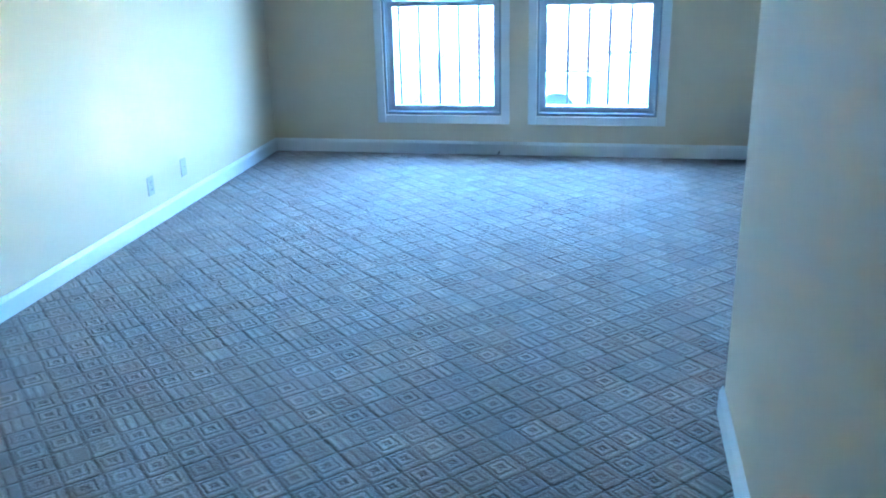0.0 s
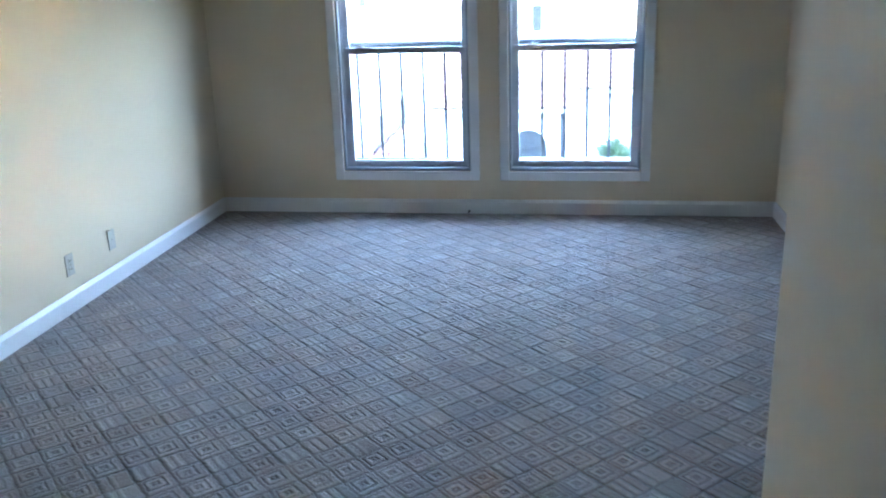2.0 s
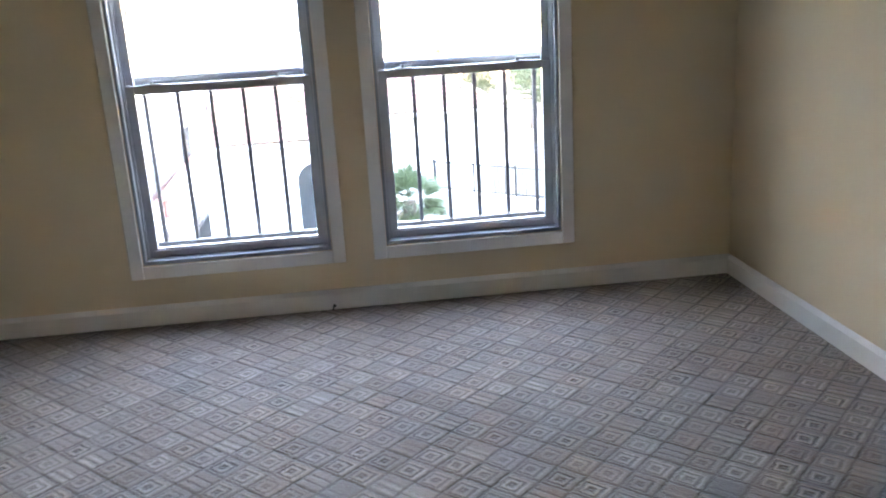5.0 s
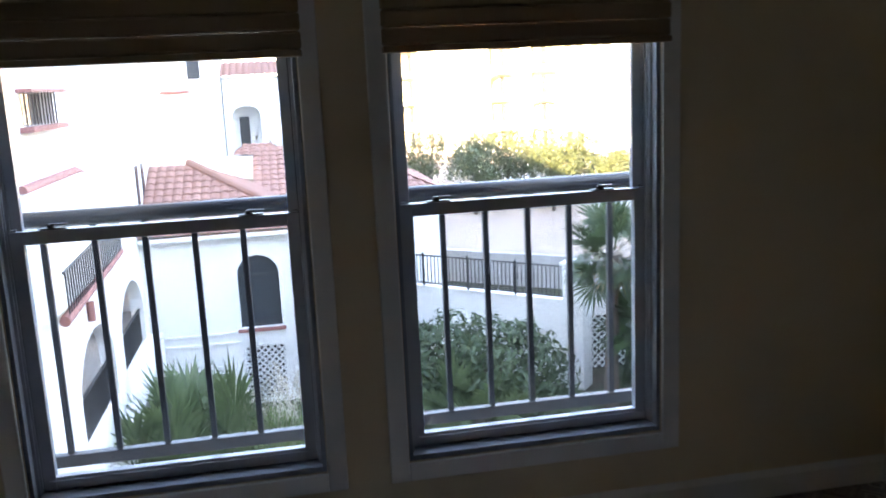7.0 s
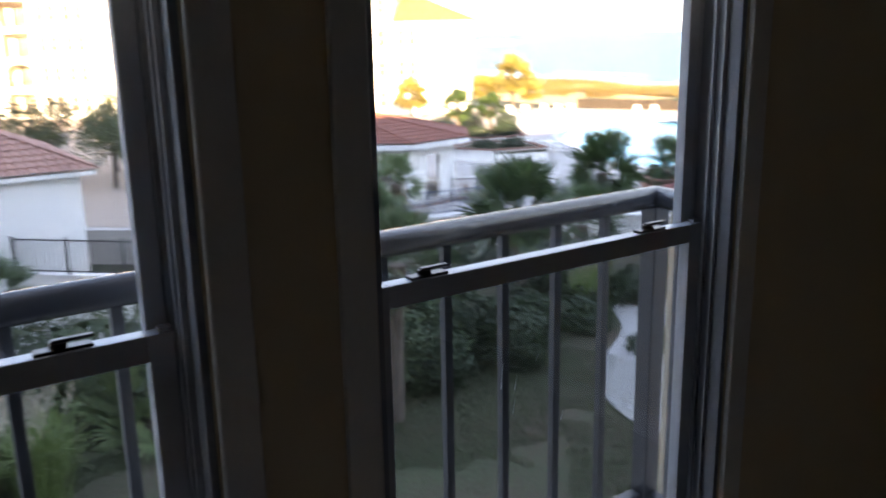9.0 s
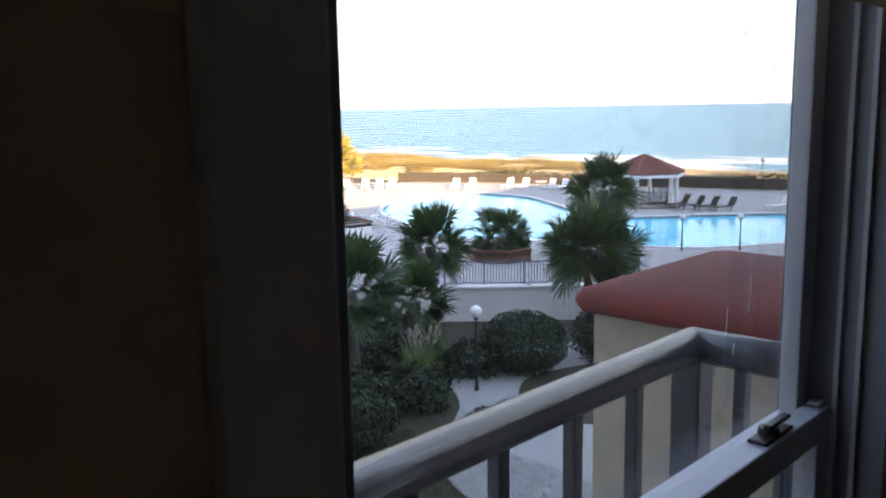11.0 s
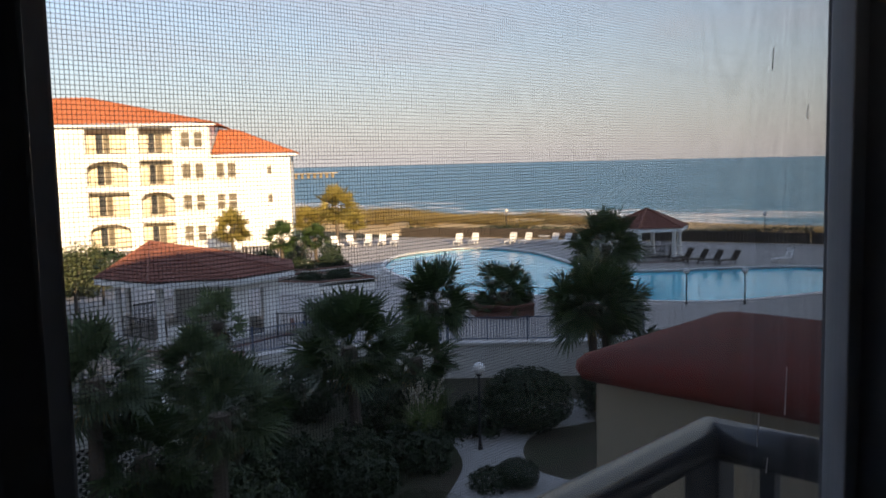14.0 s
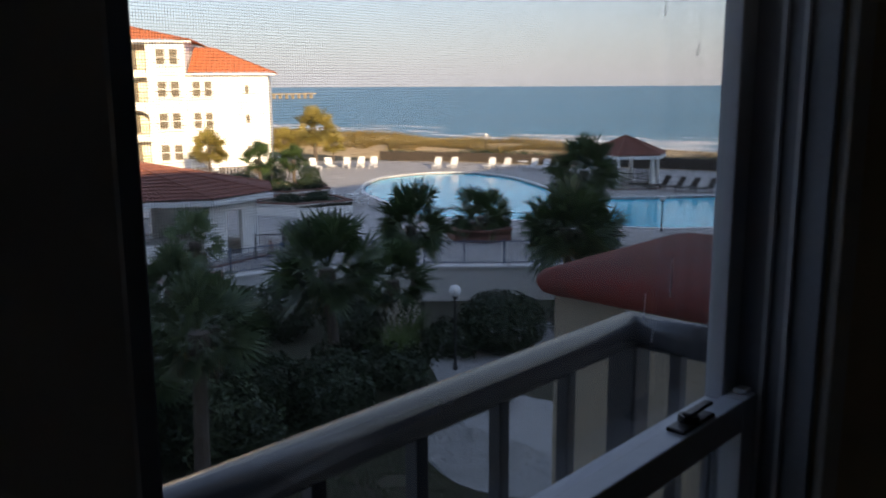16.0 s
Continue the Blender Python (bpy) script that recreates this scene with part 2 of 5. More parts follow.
# lighter stucco copy for the far block, its sunlit brightness put into the colour
SUNWHITE = make("sunlit_white_stucco", (0.84, 0.82, 0.77), (0.78, 0.76, 0.71), rough=0.85, grain=25, stain=0.3, bump=0.2)
# cream taken darker: the bay wall's deep shade is put into the colour
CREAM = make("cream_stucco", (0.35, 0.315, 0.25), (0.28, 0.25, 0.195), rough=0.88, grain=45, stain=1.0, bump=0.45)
TERRA = make("terracotta_tile", (0.52, 0.17, 0.06), (0.38, 0.115, 0.045), rough=0.75, grain=14, stain=0.7, bump=0.3, per_object=0.18)
FADED = make("faded_clay_tile", (0.36, 0.20, 0.155), (0.26, 0.135, 0.10), rough=0.85, grain=14, stain=0.8, bump=0.3)
DARKTILE = make("dark_red_clay_tile", (0.27, 0.10, 0.065), (0.18, 0.07, 0.05), rough=0.8, grain=14, stain=0.8, bump=0.3)
PINKCAP = make("weathered_red_coping", (0.34, 0.14, 0.12), (0.26, 0.11, 0.09), rough=0.7, grain=30, stain=1.5, bump=0.2)
REDCAP = make("red_painted_coping", (0.20, 0.030, 0.022), (0.115, 0.040, 0.036), rough=0.75, grain=22, stain=2.6, mix=0.16, bump=0.3, gloss=0.2)
BRICK = make("dark_brick", (0.20, 0.085, 0.06), (0.13, 0.06, 0.045), rough=0.85, grain=20, stain=2, bump=0.4)
CONC = make("pool_deck_concrete", (0.42, 0.39, 0.36), (0.34, 0.32, 0.30), rough=0.85, grain=18, stain=0.25, bump=0.2)
DRIVE = make("beige_driveway", (0.34, 0.265, 0.21), (0.25, 0.195, 0.155), rough=0.88, grain=12, stain=0.2, bump=0.2)
PATHM = make("pale_concrete_path", (0.37, 0.365, 0.35), (0.30, 0.295, 0.285), rough=0.85, grain=20, stain=0.6, bump=0.2)
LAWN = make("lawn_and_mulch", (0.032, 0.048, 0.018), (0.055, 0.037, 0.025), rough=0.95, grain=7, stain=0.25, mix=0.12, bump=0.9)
SAND = make("beach_sand", (0.50, 0.37, 0.20), (0.40, 0.28, 0.14), rough=0.9, grain=1.2, stain=0.05, bump=0.3)
BASIN = make("pool_plaster", (0.30, 0.66, 0.74), (0.25, 0.58, 0.68), rough=0.5, grain=3, stain=0.3, bump=0)
POOLW = water_mat("pool_water", (0.05, 0.60, 0.78), 1.2, 0.10, 0.08)
SEA = water_mat("sea_water", (0.035, 0.165, 0.25), 0.16, 0.85, 0.28)
FOAM = make("sea_foam", (0.75, 0.77, 0.78), rough=0.9, grain=1, stain=0.1)
PALMLEAF = leafy("palm_leaf", (0.022, 0.048, 0.014), (0.062, 0.098, 0.030))
DRYLEAF = leafy("dry_palm_leaf", (0.20, 0.14, 0.06), (0.30, 0.22, 0.10))
BUSHLEAF = leafy("shrub_leaf", (0.012, 0.028, 0.009), (0.030, 0.052, 0.017))
PALMETTOLEAF = leafy("palmetto_leaf", (0.075, 0.115, 0.045), (0.15, 0.19, 0.085))
PALEBUSH = leafy("pale_shrub_leaf", (0.045, 0.075, 0.033), (0.09, 0.12, 0.052))
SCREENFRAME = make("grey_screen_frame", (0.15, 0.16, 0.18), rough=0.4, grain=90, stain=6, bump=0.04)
# grey pier wood with golden evening sun put into its colour
PIERWOOD = make("sun_tinted_pier_wood", (0.42, 0.33, 0.20), (0.30, 0.23, 0.14), rough=0.85, grain=3, stain=0.1)
BRONZE = make("bronze_painted_railing", (0.13, 0.105, 0.08), rough=0.5, grain=60, stain=4)
TREELEAF = leafy("tree_leaf", (0.05, 0.07, 0.028), (0.10, 0.11, 0.04))
DUNEGRASS = leafy("dune_grass_blade", (0.40, 0.27, 0.08), (0.20, 0.165, 0.055))
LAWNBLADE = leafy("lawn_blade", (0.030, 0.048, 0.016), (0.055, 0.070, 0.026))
GRASSBLADE = leafy("pampas_blade", (0.10, 0.16, 0.04), (0.16, 0.21, 0.07))
PLUME = leafy("pale_plume", (0.42, 0.38, 0.30), (0.52, 0.48, 0.40))
BARK = make("palm_bark", (0.14, 0.11, 0.085), (0.07, 0.055, 0.045), rough=0.95, grain=14, stain=3, bump=0.9, stretch=(1, 1, 2.5))
BLACKMETAL = make("black_iron", (0.02, 0.02, 0.022), rough=0.5, grain=80, stain=5)
BLUEMETAL = make("blue_grey_railing_paint", (0.10, 0.14, 0.22), rough=0.45, grain=60, stain=4)
WHITEPL = make("white_painted_resin", (0.80, 0.79, 0.76), rough=0.5, grain=60, stain=3, bump=0.03)
GLOBE = make("white_lamp_globe", (0.86, 0.86, 0.84), rough=0.3, grain=60, stain=6, bump=0)
# palm leaf copy with the low sun's gold put into its colour
SUNTINTLEAF = leafy("palm_leaf_sun_tint", (0.20, 0.17, 0.04), (0.30, 0.24, 0.07))
# pane with bright, warm reflections put into its colour; nothing hangs behind it
REFLPANE = make("pane_reflection_tint", (0.21, 0.18, 0.13), (0.12, 0.105, 0.08), rough=0.12, grain=6, stain=1, bump=0)
# warm sunlight falling into the loggias is put into this stucco colour
LOGGIASUN = make("sun_tinted_loggia_stucco", (0.78, 0.69, 0.53), (0.70, 0.61, 0.46), rough=0.85, grain=25, stain=0.3, bump=0.2)
PANE = make("dark_window_pane", (0.05, 0.055, 0.06), rough=0.08, grain=6, stain=1, bump=0)
# weathered wood, darkened to carry the house's shadow on the dune fence
WOOD = make("weathered_wood", (0.06, 0.045, 0.033), (0.035, 0.027, 0.021), rough=0.85, grain=12, stain=1.2, bump=0.4)

# ---- mesh helpers ----
def link(name, bm, material):
    me = bpy.data.meshes.new(name)
    bm.to_mesh(me)
    bm.free()
    me.materials.append(material)
    return new(name, me)


def part(name, bm, material, parent, label=""):
    ob = link(name, bm, material)
    ob.parent = parent
    ob.matrix_parent_inverse = parent.matrix_basis.inverted() if parent.parent is None else Matrix()
    if label:
        ob["label"] = label
    return ob


def thing(name, label, category, at=(0, 0, 0), group="", kind=""):
    e = new(name)
    e.matrix_basis = Matrix.Translation(at)
    e.empty_display_size = 0.1
    return tagged(e, label, category, group, kind)


def whole(name, bm, material, label, category, group="", kind=""):
    return tagged(link(name, bm, material), label, category, group, kind)


def box(bm, x0, y0, z0, x1, y1, z1, bevel=0.0):
    m = Matrix.LocRotScale(((x0 + x1) / 2, (y0 + y1) / 2, (z0 + z1) / 2), None, (abs(x1 - x0), abs(y1 - y0), abs(z1 - z0)))
    r = bmesh.ops.create_cube(bm, size=1, matrix=m)
    if bevel:
        es = list({e for v in r["verts"] for e in v.link_edges})
        bmesh.ops.bevel(bm, geom=es, offset=bevel, segments=2, affect="EDGES", profile=0.5)
    return bm


def boxm(*a, bevel=0.0):
    return box(bmesh.new(), *a, bevel=bevel)


def tube(bm, p0, p1, r0, r1=None, seg=8):
    p0, p1 = Vector(p0), Vector(p1)
    d = p1 - p0
    m = Matrix.Translation((p0 + p1) / 2) @ d.to_track_quat("Z", "Y").to_matrix().to_4x4()
    bmesh.ops.create_cone(bm, cap_ends=True, segments=seg, radius1=r0, radius2=r0 if r1 is None else r1, depth=d.length, matrix=m)
    return bm


def prism(bm, pts, z0, z1):
    """A closed outline in plan, raised from z0 to z1."""
    lo = [bm.verts.new((x, y, z0)) for x, y in pts]
    hi = [bm.verts.new((x, y, z1)) for x, y in pts]
    n = len(pts)
    for i in range(n):
        bm.faces.new((lo[i], lo[(i + 1) % n], hi[(i + 1) % n], hi[i]))
    bm.faces.new(hi)
    bm.faces.new(lo[::-1])
    bmesh.ops.recalc_face_normals(bm, faces=bm.faces)
    return bm


def smooth_loop(pts, n=8):
    """A closed smooth curve through the points."""
    out, k = [], len(pts)
    for i in range(k):
        p = [Vector(pts[(i + j) % k]) for j in (-1, 0, 1, 2)]
        for s in range(n):
            t = s / n
            out.append(0.5 * (2 * p[1] + (p[2] - p[0]) * t + (2 * p[0] - 5 * p[1] + 4 * p[2] - p[3]) * t * t + (3 * p[1] - p[0] - 3 * p[2] + p[3]) * t ** 3))
    return [(v.x, v.y) for v in out]


def holed_wall(bm, m, u0, u1, w0, w1, thick, holes):
    """A wall in the plane u-w of the matrix m, thick along its third axis, with square openings (u0, w0, u1, w1) through it."""
    us = sorted({u0, u1, *(h[0] for h in holes), *(h[2] for h in holes)})
    ws = sorted({w0, w1, *(h[1] for h in holes), *(h[3] for h in holes)})
    open_cell = lambda a, c: any(h[0] - 1e-6 <= a <= h[2] + 1e-6 and h[1] - 1e-6 <= c <= h[3] + 1e-6 for h in holes)
    verts = {}

    def v(u, d, w):
        k = (round(u, 4), d, round(w, 4))
        if k not in verts:
            verts[k] = bm.verts.new(m @ Vector((u, d, w)))
        return verts[k]

    solid = {}
    for i in range(len(us) - 1):
        for j in range(len(ws) - 1):
            solid[i, j] = not open_cell((us[i] + us[i + 1]) / 2, (ws[j] + ws[j + 1]) / 2)
    for (i, j), s in solid.items():
        if not s:
            continue
        a, b, c, d = us[i], us[i + 1], ws[j], ws[j + 1]
        bm.faces.new((v(a, 0, c), v(b, 0, c), v(b, 0, d), v(a, 0, d)))
        bm.faces.new((v(a, thick, d), v(b, thick, d), v(b, thick, c), v(a, thick, c)))
        for di, dj, p, q in ((-1, 0, (a, c), (a, d)), (1, 0, (b, d), (b, c)), (0, -1, (b, c), (a, c)), (0, 1, (a, d), (b, d))):
            if not solid.get((i + di, j + dj), False):
                bm.faces.new((v(p[0], 0, p[1]), v(p[0], thick, p[1]), v(q[0], thick, q[1]), v(q[0], 0, q[1])))
    bmesh.ops.recalc_face_normals(bm, faces=bm.faces)
    return bm


ID = Matrix()

# ---- the room ----
XW = -1.945  # the west wall runs slightly inwards towards the entry
XL, XR, XN, YN, YB, HC = -2.068, 1.959, 1.121, -3.983, -8.3, 2.5
GZ, DZ = -7.7, -6.2
OPEN = {"l": (-1.098, -0.162), "r": (0.120, 1.035)}
OZ0, OZ1 = 0.315, 2.06
HOLES = [(a, OZ0, b, OZ1) for a, b in OPEN.values()]
YI = -0.03  # inner face of the window wall

tagged(link("floor", prism(bmesh.new(), [(XL, YI), (XW, YB), (XN, YB), (XN, YN), (XR, YN), (XR, YI)], -0.08, 0.0), CARPET), "grey and taupe carpet woven in a diagonal diamond pattern", "floor", kind="structure")
tagged(link("ceiling", prism(bmesh.new(), [(XL, YI), (XW, YB), (XN, YB), (XN, YN), (XR, YN), (XR, YI)], HC, HC + 0.1), CEIL), "plain white painted ceiling", "ceiling", kind="structure")
WL = "cream painted plaster wall of an empty room"
tagged(link("wall_north", holed_wall(bmesh.new(), Matrix.Translation((0, YI, 0)), XL - 0.12, XR + 0.12, -0.08, HC + 0.1, 0.10 - YI, HOLES), WALL), "cream painted wall with two tall windows", "wall", kind="structure")
tagged(link("wall_west", prism(bmesh.new(), [(XL, YI), (XW, YB), (XW - 0.14, YB), (XL - 0.14, YI)], -0.08, HC + 0.1), WALL), WL, "wall", kind="structure")
tagged(link("wall_east", boxm(XR, YN - 0.12, -0.08, XR + 0.12, YI, HC + 0.1), WALL), WL, "wall", kind="structure")
tagged(link("wall_partition", prism(bmesh.new(), [(XN, YB), (XN, YN - 0.012), (XN + 0.012, YN), (XR, YN), (XR, YN - 0.12), (XN + 0.12, YN - 0.12), (XN + 0.12, YB)], -0.08, HC + 0.1), WALL), "cream painted partition wall with a rounded corner", "wall", kind="structure")
tagged(link("wall_south", boxm(XL - 0.1, YB - 0.12, -0.08, XN + 0.12, YB, HC + 0.1), WALL), WL, "wall", kind="structure")


def baseboard(p, q, inward, h=0.105, t=0.016):
    p, q, n = Vector((*p, 0)), Vector((*q, 0)), Vector((*inward, 0))
    prof = [(0, 0), (t, 0), (t, h - 0.022), (t * 0.55, h - 0.008), (t * 0.3, h), (0, h)]
    bm = bmesh.new()
    rows = [[bm.verts.new(e + n * a + Vector((0, 0, b))) for a, b in prof] for e in (p, q)]
    k = len(prof)
    for i in range(k):
        bm.faces.new((rows[0][i], rows[0][(i + 1) % k], rows[1][(i + 1) % k], rows[1][i]))
    bm.faces.new(rows[0])
    bm.faces.new(rows[1][::-1])
    bmesh.ops.recalc_face_normals(bm, faces=bm.faces)
    return tagged(link("baseboard", bm, TRIM), "white painted wooden baseboard along the wall", "baseboard", kind="structure")


baseboard((XL, YI), (XR, YI), (0, -1))
baseboard((XW, YB), (XL, YI - 0.016), (1, 0))
baseboard((XR, YN), (XR, YI - 0.016), (-1, 0))
baseboard((XN, YB), (XN, YN + 0.016), (-1, 0))
baseboard((XN, YN), (XR - 0.016, YN), (0, 1))

# ---- windows ----
MEET = 1.18


def ring(bm, x0, z0, x1, z1, w, y0, y1, bevel=0.002, wt=None, wb=None):
    """Four members round an opening, butted end to end."""
    wt, wb = wt or w, wb or w
    box(bm, x0, y0, z0, x0 + w, y1, z1, bevel)
    box(bm, x1 - w, y0, z0, x1, y1, z1, bevel)
    box(bm, x0 + w, y0, z0, x1 - w, y1, z0 + wb, bevel)
    box(bm, x0 + w, y0, z1 - wt, x1 - w, y1, z1, bevel)
    return bm


def pane(name, x0, z0, x1, z1, y, parent):
    p = part(name, boxm(x0, y, z0, x1, y + 0.004, z1), GLASS, parent, "clear window glass")
    p.visible_shadow = False
    return p


def sash_lock(x, y, z, parent):
    bm = bmesh.new()
    box(bm, x - 0.040, y - 0.012, z, x + 0.040, y + 0.012, z + 0.005, 0.002)
    tube(bm, (x - 0.006, y, z + 0.005), (x - 0.006, y, z + 0.013), 0.013, 0.012, 12)
    box(bm, x - 0.016, y - 0.008, z + 0.013, x + 0.042, y + 0.004, z + 0.018, 0.002)
    part("sash_lock", bm, LOCKM, parent, "small dark bronze cam lock")


def screen(x0, z0, x1, z1, y, parent):
    """Insect screen: crossing wires."""
    pitch, r = 0.0019, 0.00013
    vs, fs = [], []

    def wire(a, b, s1, s2):
        k = len(vs)
        for e in (a, b):
            for i, j in ((1, 0), (0, 1), (-1, 0), (0, -1)):
                vs.append(tuple(e[c] + s1[c] * i * r + s2[c] * j * r for c in range(3)))
        for i in range(4):
            fs.append((k + i, k + (i + 1) % 4, k + 4 + (i + 1) % 4, k + 4 + i))

    for i in range(1, int((x1 - x0) / pitch)):
        wire((x0 + i * pitch, y, z0), (x0 + i * pitch, y, z1), (1, 0, 0), (0, 1, 0))
    for i in range(1, int((z1 - z0) / pitch)):
        wire((x0, y, z0 + i * pitch), (x1, y, z0 + i * pitch), (0, 0, 1), (0, 1, 0))
    me = bpy.data.meshes.new("screen_mesh")
    me.from_pydata(vs, [], fs)
    me.materials.append(WIRE)
    ob = new("screen_mesh", me)
    ob.parent = parent
    tagged(ob, "fine dark insect screen of woven wire", kind="stuff")
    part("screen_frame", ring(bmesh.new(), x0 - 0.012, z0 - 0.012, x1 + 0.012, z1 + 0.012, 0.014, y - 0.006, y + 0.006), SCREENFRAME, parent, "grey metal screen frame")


def window(number, key):
    a, b = OPEN[key]
    w = thing("window_%d" % number, "white vinyl double-hung window with insect screen", "window", kind="structure")
    c = 0.068
    for bx in ((a - c, OZ0 - c, a - 0.003, OZ1 + c), (b + 0.003, OZ0 - c, b + c, OZ1 + c), (a - 0.003, OZ0 - c, b + 0.003, OZ0 - 0.003), (a - 0.003, OZ1 + 0.003, b + 0.003, OZ1 + c)):
        m = boxm(bx[0], YI - 0.015, bx[1], bx[2], YI - 0.0005, bx[3], bevel=0.004)
        part("casing", m, TRIM, w, "white painted flat casing")
    # jamb liner: a stepped frame lining the opening
    part("window_frame", ring(bmesh.new(), a, OZ0, b, OZ1, 0.014, YI, 0.099, wb=0.02), TRACK, w, "grey vinyl jamb liner")
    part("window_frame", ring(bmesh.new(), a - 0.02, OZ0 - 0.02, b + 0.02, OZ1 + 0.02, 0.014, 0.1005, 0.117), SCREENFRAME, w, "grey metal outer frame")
    tr = bmesh.new()
    for x0, x1 in ((a + 0.0145, a + 0.024), (b - 0.024, b - 0.0145)):
        for y in (0.004, 0.030, 0.070, 0.093):
            box(tr, x0, y, OZ0 + 0.02, x1, y + 0.006, OZ1 - 0.015)
    part("sash_track", tr, VINYL, w, "pale ribs of the sash track")
    # lower sash, inside
    i0, i1 = a + 0.026, b - 0.026
    lo = part("lower_sash", ring(bmesh.new(), i0, OZ0 + 0.021, i1, MEET + 0.012, 0.040, 0.036, 0.066, wt=0.042, wb=0.046), VINYL, w)
    pane("pane", i0 + 0.038, OZ0 + 0.065, i1 - 0.038, MEET - 0.028, 0.049, lo)
    part("sash_lift", boxm(i0 + 0.02, 0.027, OZ0 + 0.050, i1 - 0.02, 0.0365, OZ0 + 0.058, bevel=0.002), VINYL, lo)
    for x in (a + 0.155, b - 0.18):
        sash_lock(x, 0.052, MEET + 0.0122, lo)
    for x in (i0 + 0.012, i1 - 0.012):
        part("tilt_latch", boxm(x - 0.010, 0.042, MEET + 0.0122, x + 0.010, 0.060, MEET + 0.019, bevel=0.002), VINYL, lo)
    # upper sash, outside
    up = part("upper_sash", ring(bmesh.new(), i0, MEET - 0.03, i1, OZ1 - 0.016, 0.034, 0.068, 0.0925, wb=0.034), VINYL, w)
    pane("pane", i0 + 0.032, MEET + 0.002, i1 - 0.032, OZ1 - 0.048, 0.080, up)
    screen(a + 0.030, OZ0 + 0.034, b - 0.030, OZ1 - 0.03, 0.100, w)
    # outer sill
    part("window_sill", boxm(a - 0.05, 0.120, OZ0 - 0.045, b + 0.05, 0.195, OZ0 - 0.004, bevel=0.004), STUCCO, w, "white outer sill")
    # shade drawn up in the head of the opening: head rail, folded pleats, bottom rail
    sh = thing("window_shade", "tan pleated fabric shade drawn up under the window head", "window shade", (0, 0, 0), "shades over the windows")
    x0, x1, yf = a - 0.02, b + 0.02, YI - 0.018
    part("head_rail", boxm(x0, yf - 0.036, OZ1 - 0.03, x1, yf, OZ1 + 0.02, bevel=0.003), SHADE, sh)
    z, k = 1.703, 0
    while z < OZ1 - 0.04:
        d = 0.006 * (k % 2)
        part("pleat", boxm(x0 + 0.002, yf - 0.028 - d, z, x1 - 0.002, yf - 0.002, z + 0.0535, bevel=0.008), SHADE, sh)
        z += 0.0542
        k += 1
    part("bottom_rail", boxm(x0 + 0.002, yf - 0.036, 1.681, x1 - 0.002, yf - 0.004, 1.702, bevel=0.004), SHADE, sh)
    return w


window(1, "l")
W2 = window(2, "r")
for x, z, h in ((0.44, 0.93, 0.055), (0.475, 0.92, 0.03), (0.47, 0.87, 0.03), (0.53, 0.97, 0.012), (0.60, 0.82, 0.02)):
    bm = bmesh.new()
    tube(bm, (x, 0.0475, z), (x + 0.006, 0.0475, z + h), 0.0007, 0.0004, 5)
    part("water_mark", bm, STREAK, W2, "dried drip on the glass")
for x, z, h in ((0.78, 1.33, 0.03), (0.84, 1.345, 0.045), (0.80, 1.30, 0.014), (0.88, 1.62, 0.014), (0.80, 1.66, 0.02)):
    bm = bmesh.new()
    tube(bm, (x, 0.0785, z), (x + 0.003, 0.0785, z + h), 0.0006, 0.0004, 5)
    part("water_mark", bm, STREAK, W2, "dried drip on the glass")


def outlet(p, yaw, label, slots=2):
    o = thing("wall_outlet", label, "outlet", (0, 0, 0), "outlets on the walls")
    part("cover_plate", boxm(-0.036, -0.006, -0.058, 0.036, 0.0, 0.058, bevel=0.003), PLATE, o)
    for z in (-0.022, 0.022)[:slots]:
        f = part("socket", boxm(-0.016, -0.0085, z - 0.014, 0.016, -0.006, z + 0.014, bevel=0.002), PLATE, o)
        for x in (-0.006, 0.006):
            part("slot", boxm(x - 0.0014, -0.0092, z - 0.005, x + 0.0014, -0.0084, z + 0.006), DARK, f)
    part("screw", tube(bmesh.new(), (0, -0.0062, 0), (0, -0.0078, 0), 0.003, seg=8), LOCKM, o)
    o.matrix_basis = pose(*p, 0, 0, yaw)
    return o


WEST = lambda y: XL + (XW - XL) * y / YB
outlet((WEST(-2.14), -2.14, 0.25), 90, "almond plastic wall outlet with two sockets")
outlet((WEST(-1.70), -1.70, 0.26), 90, "almond plastic blank cover plate on the wall", 0)
bm = bmesh.new()
tube(bm, (-0.18, YI - 0.017, 0.012), (-0.175, YI - 0.03, 0.03), 0.004, seg=8)
tube(bm, (-0.175, YI - 0.03, 0.03), (-0.168, YI - 0.038, 0.022), 0.005, seg=8)
tube(bm, (-0.18, YI - 0.017, 0.012), (-0.185, YI - 0.03, -0.001), 0.004, seg=8)
whole("cable_end", bm, DARK, "short dark cable end by the baseboard", "cable")

# ---- guard rail outside ----
gr = thing("balcony_railing", "dark grey metal railing across the windows", "railing", (0, 0, GZ))
GY, GX0, GX1, GT = 0.318, -1.26, 1.172, 1.19
bm = bmesh.new()
tube(bm, (GX0, GY, GT), (GX1, GY, GT), 0.029, seg=24)
for f in bm.faces:
    f.smooth = len(f.verts) == 4
part("handrail", bm, HANDRAIL, gr, "round grey metal handrail")
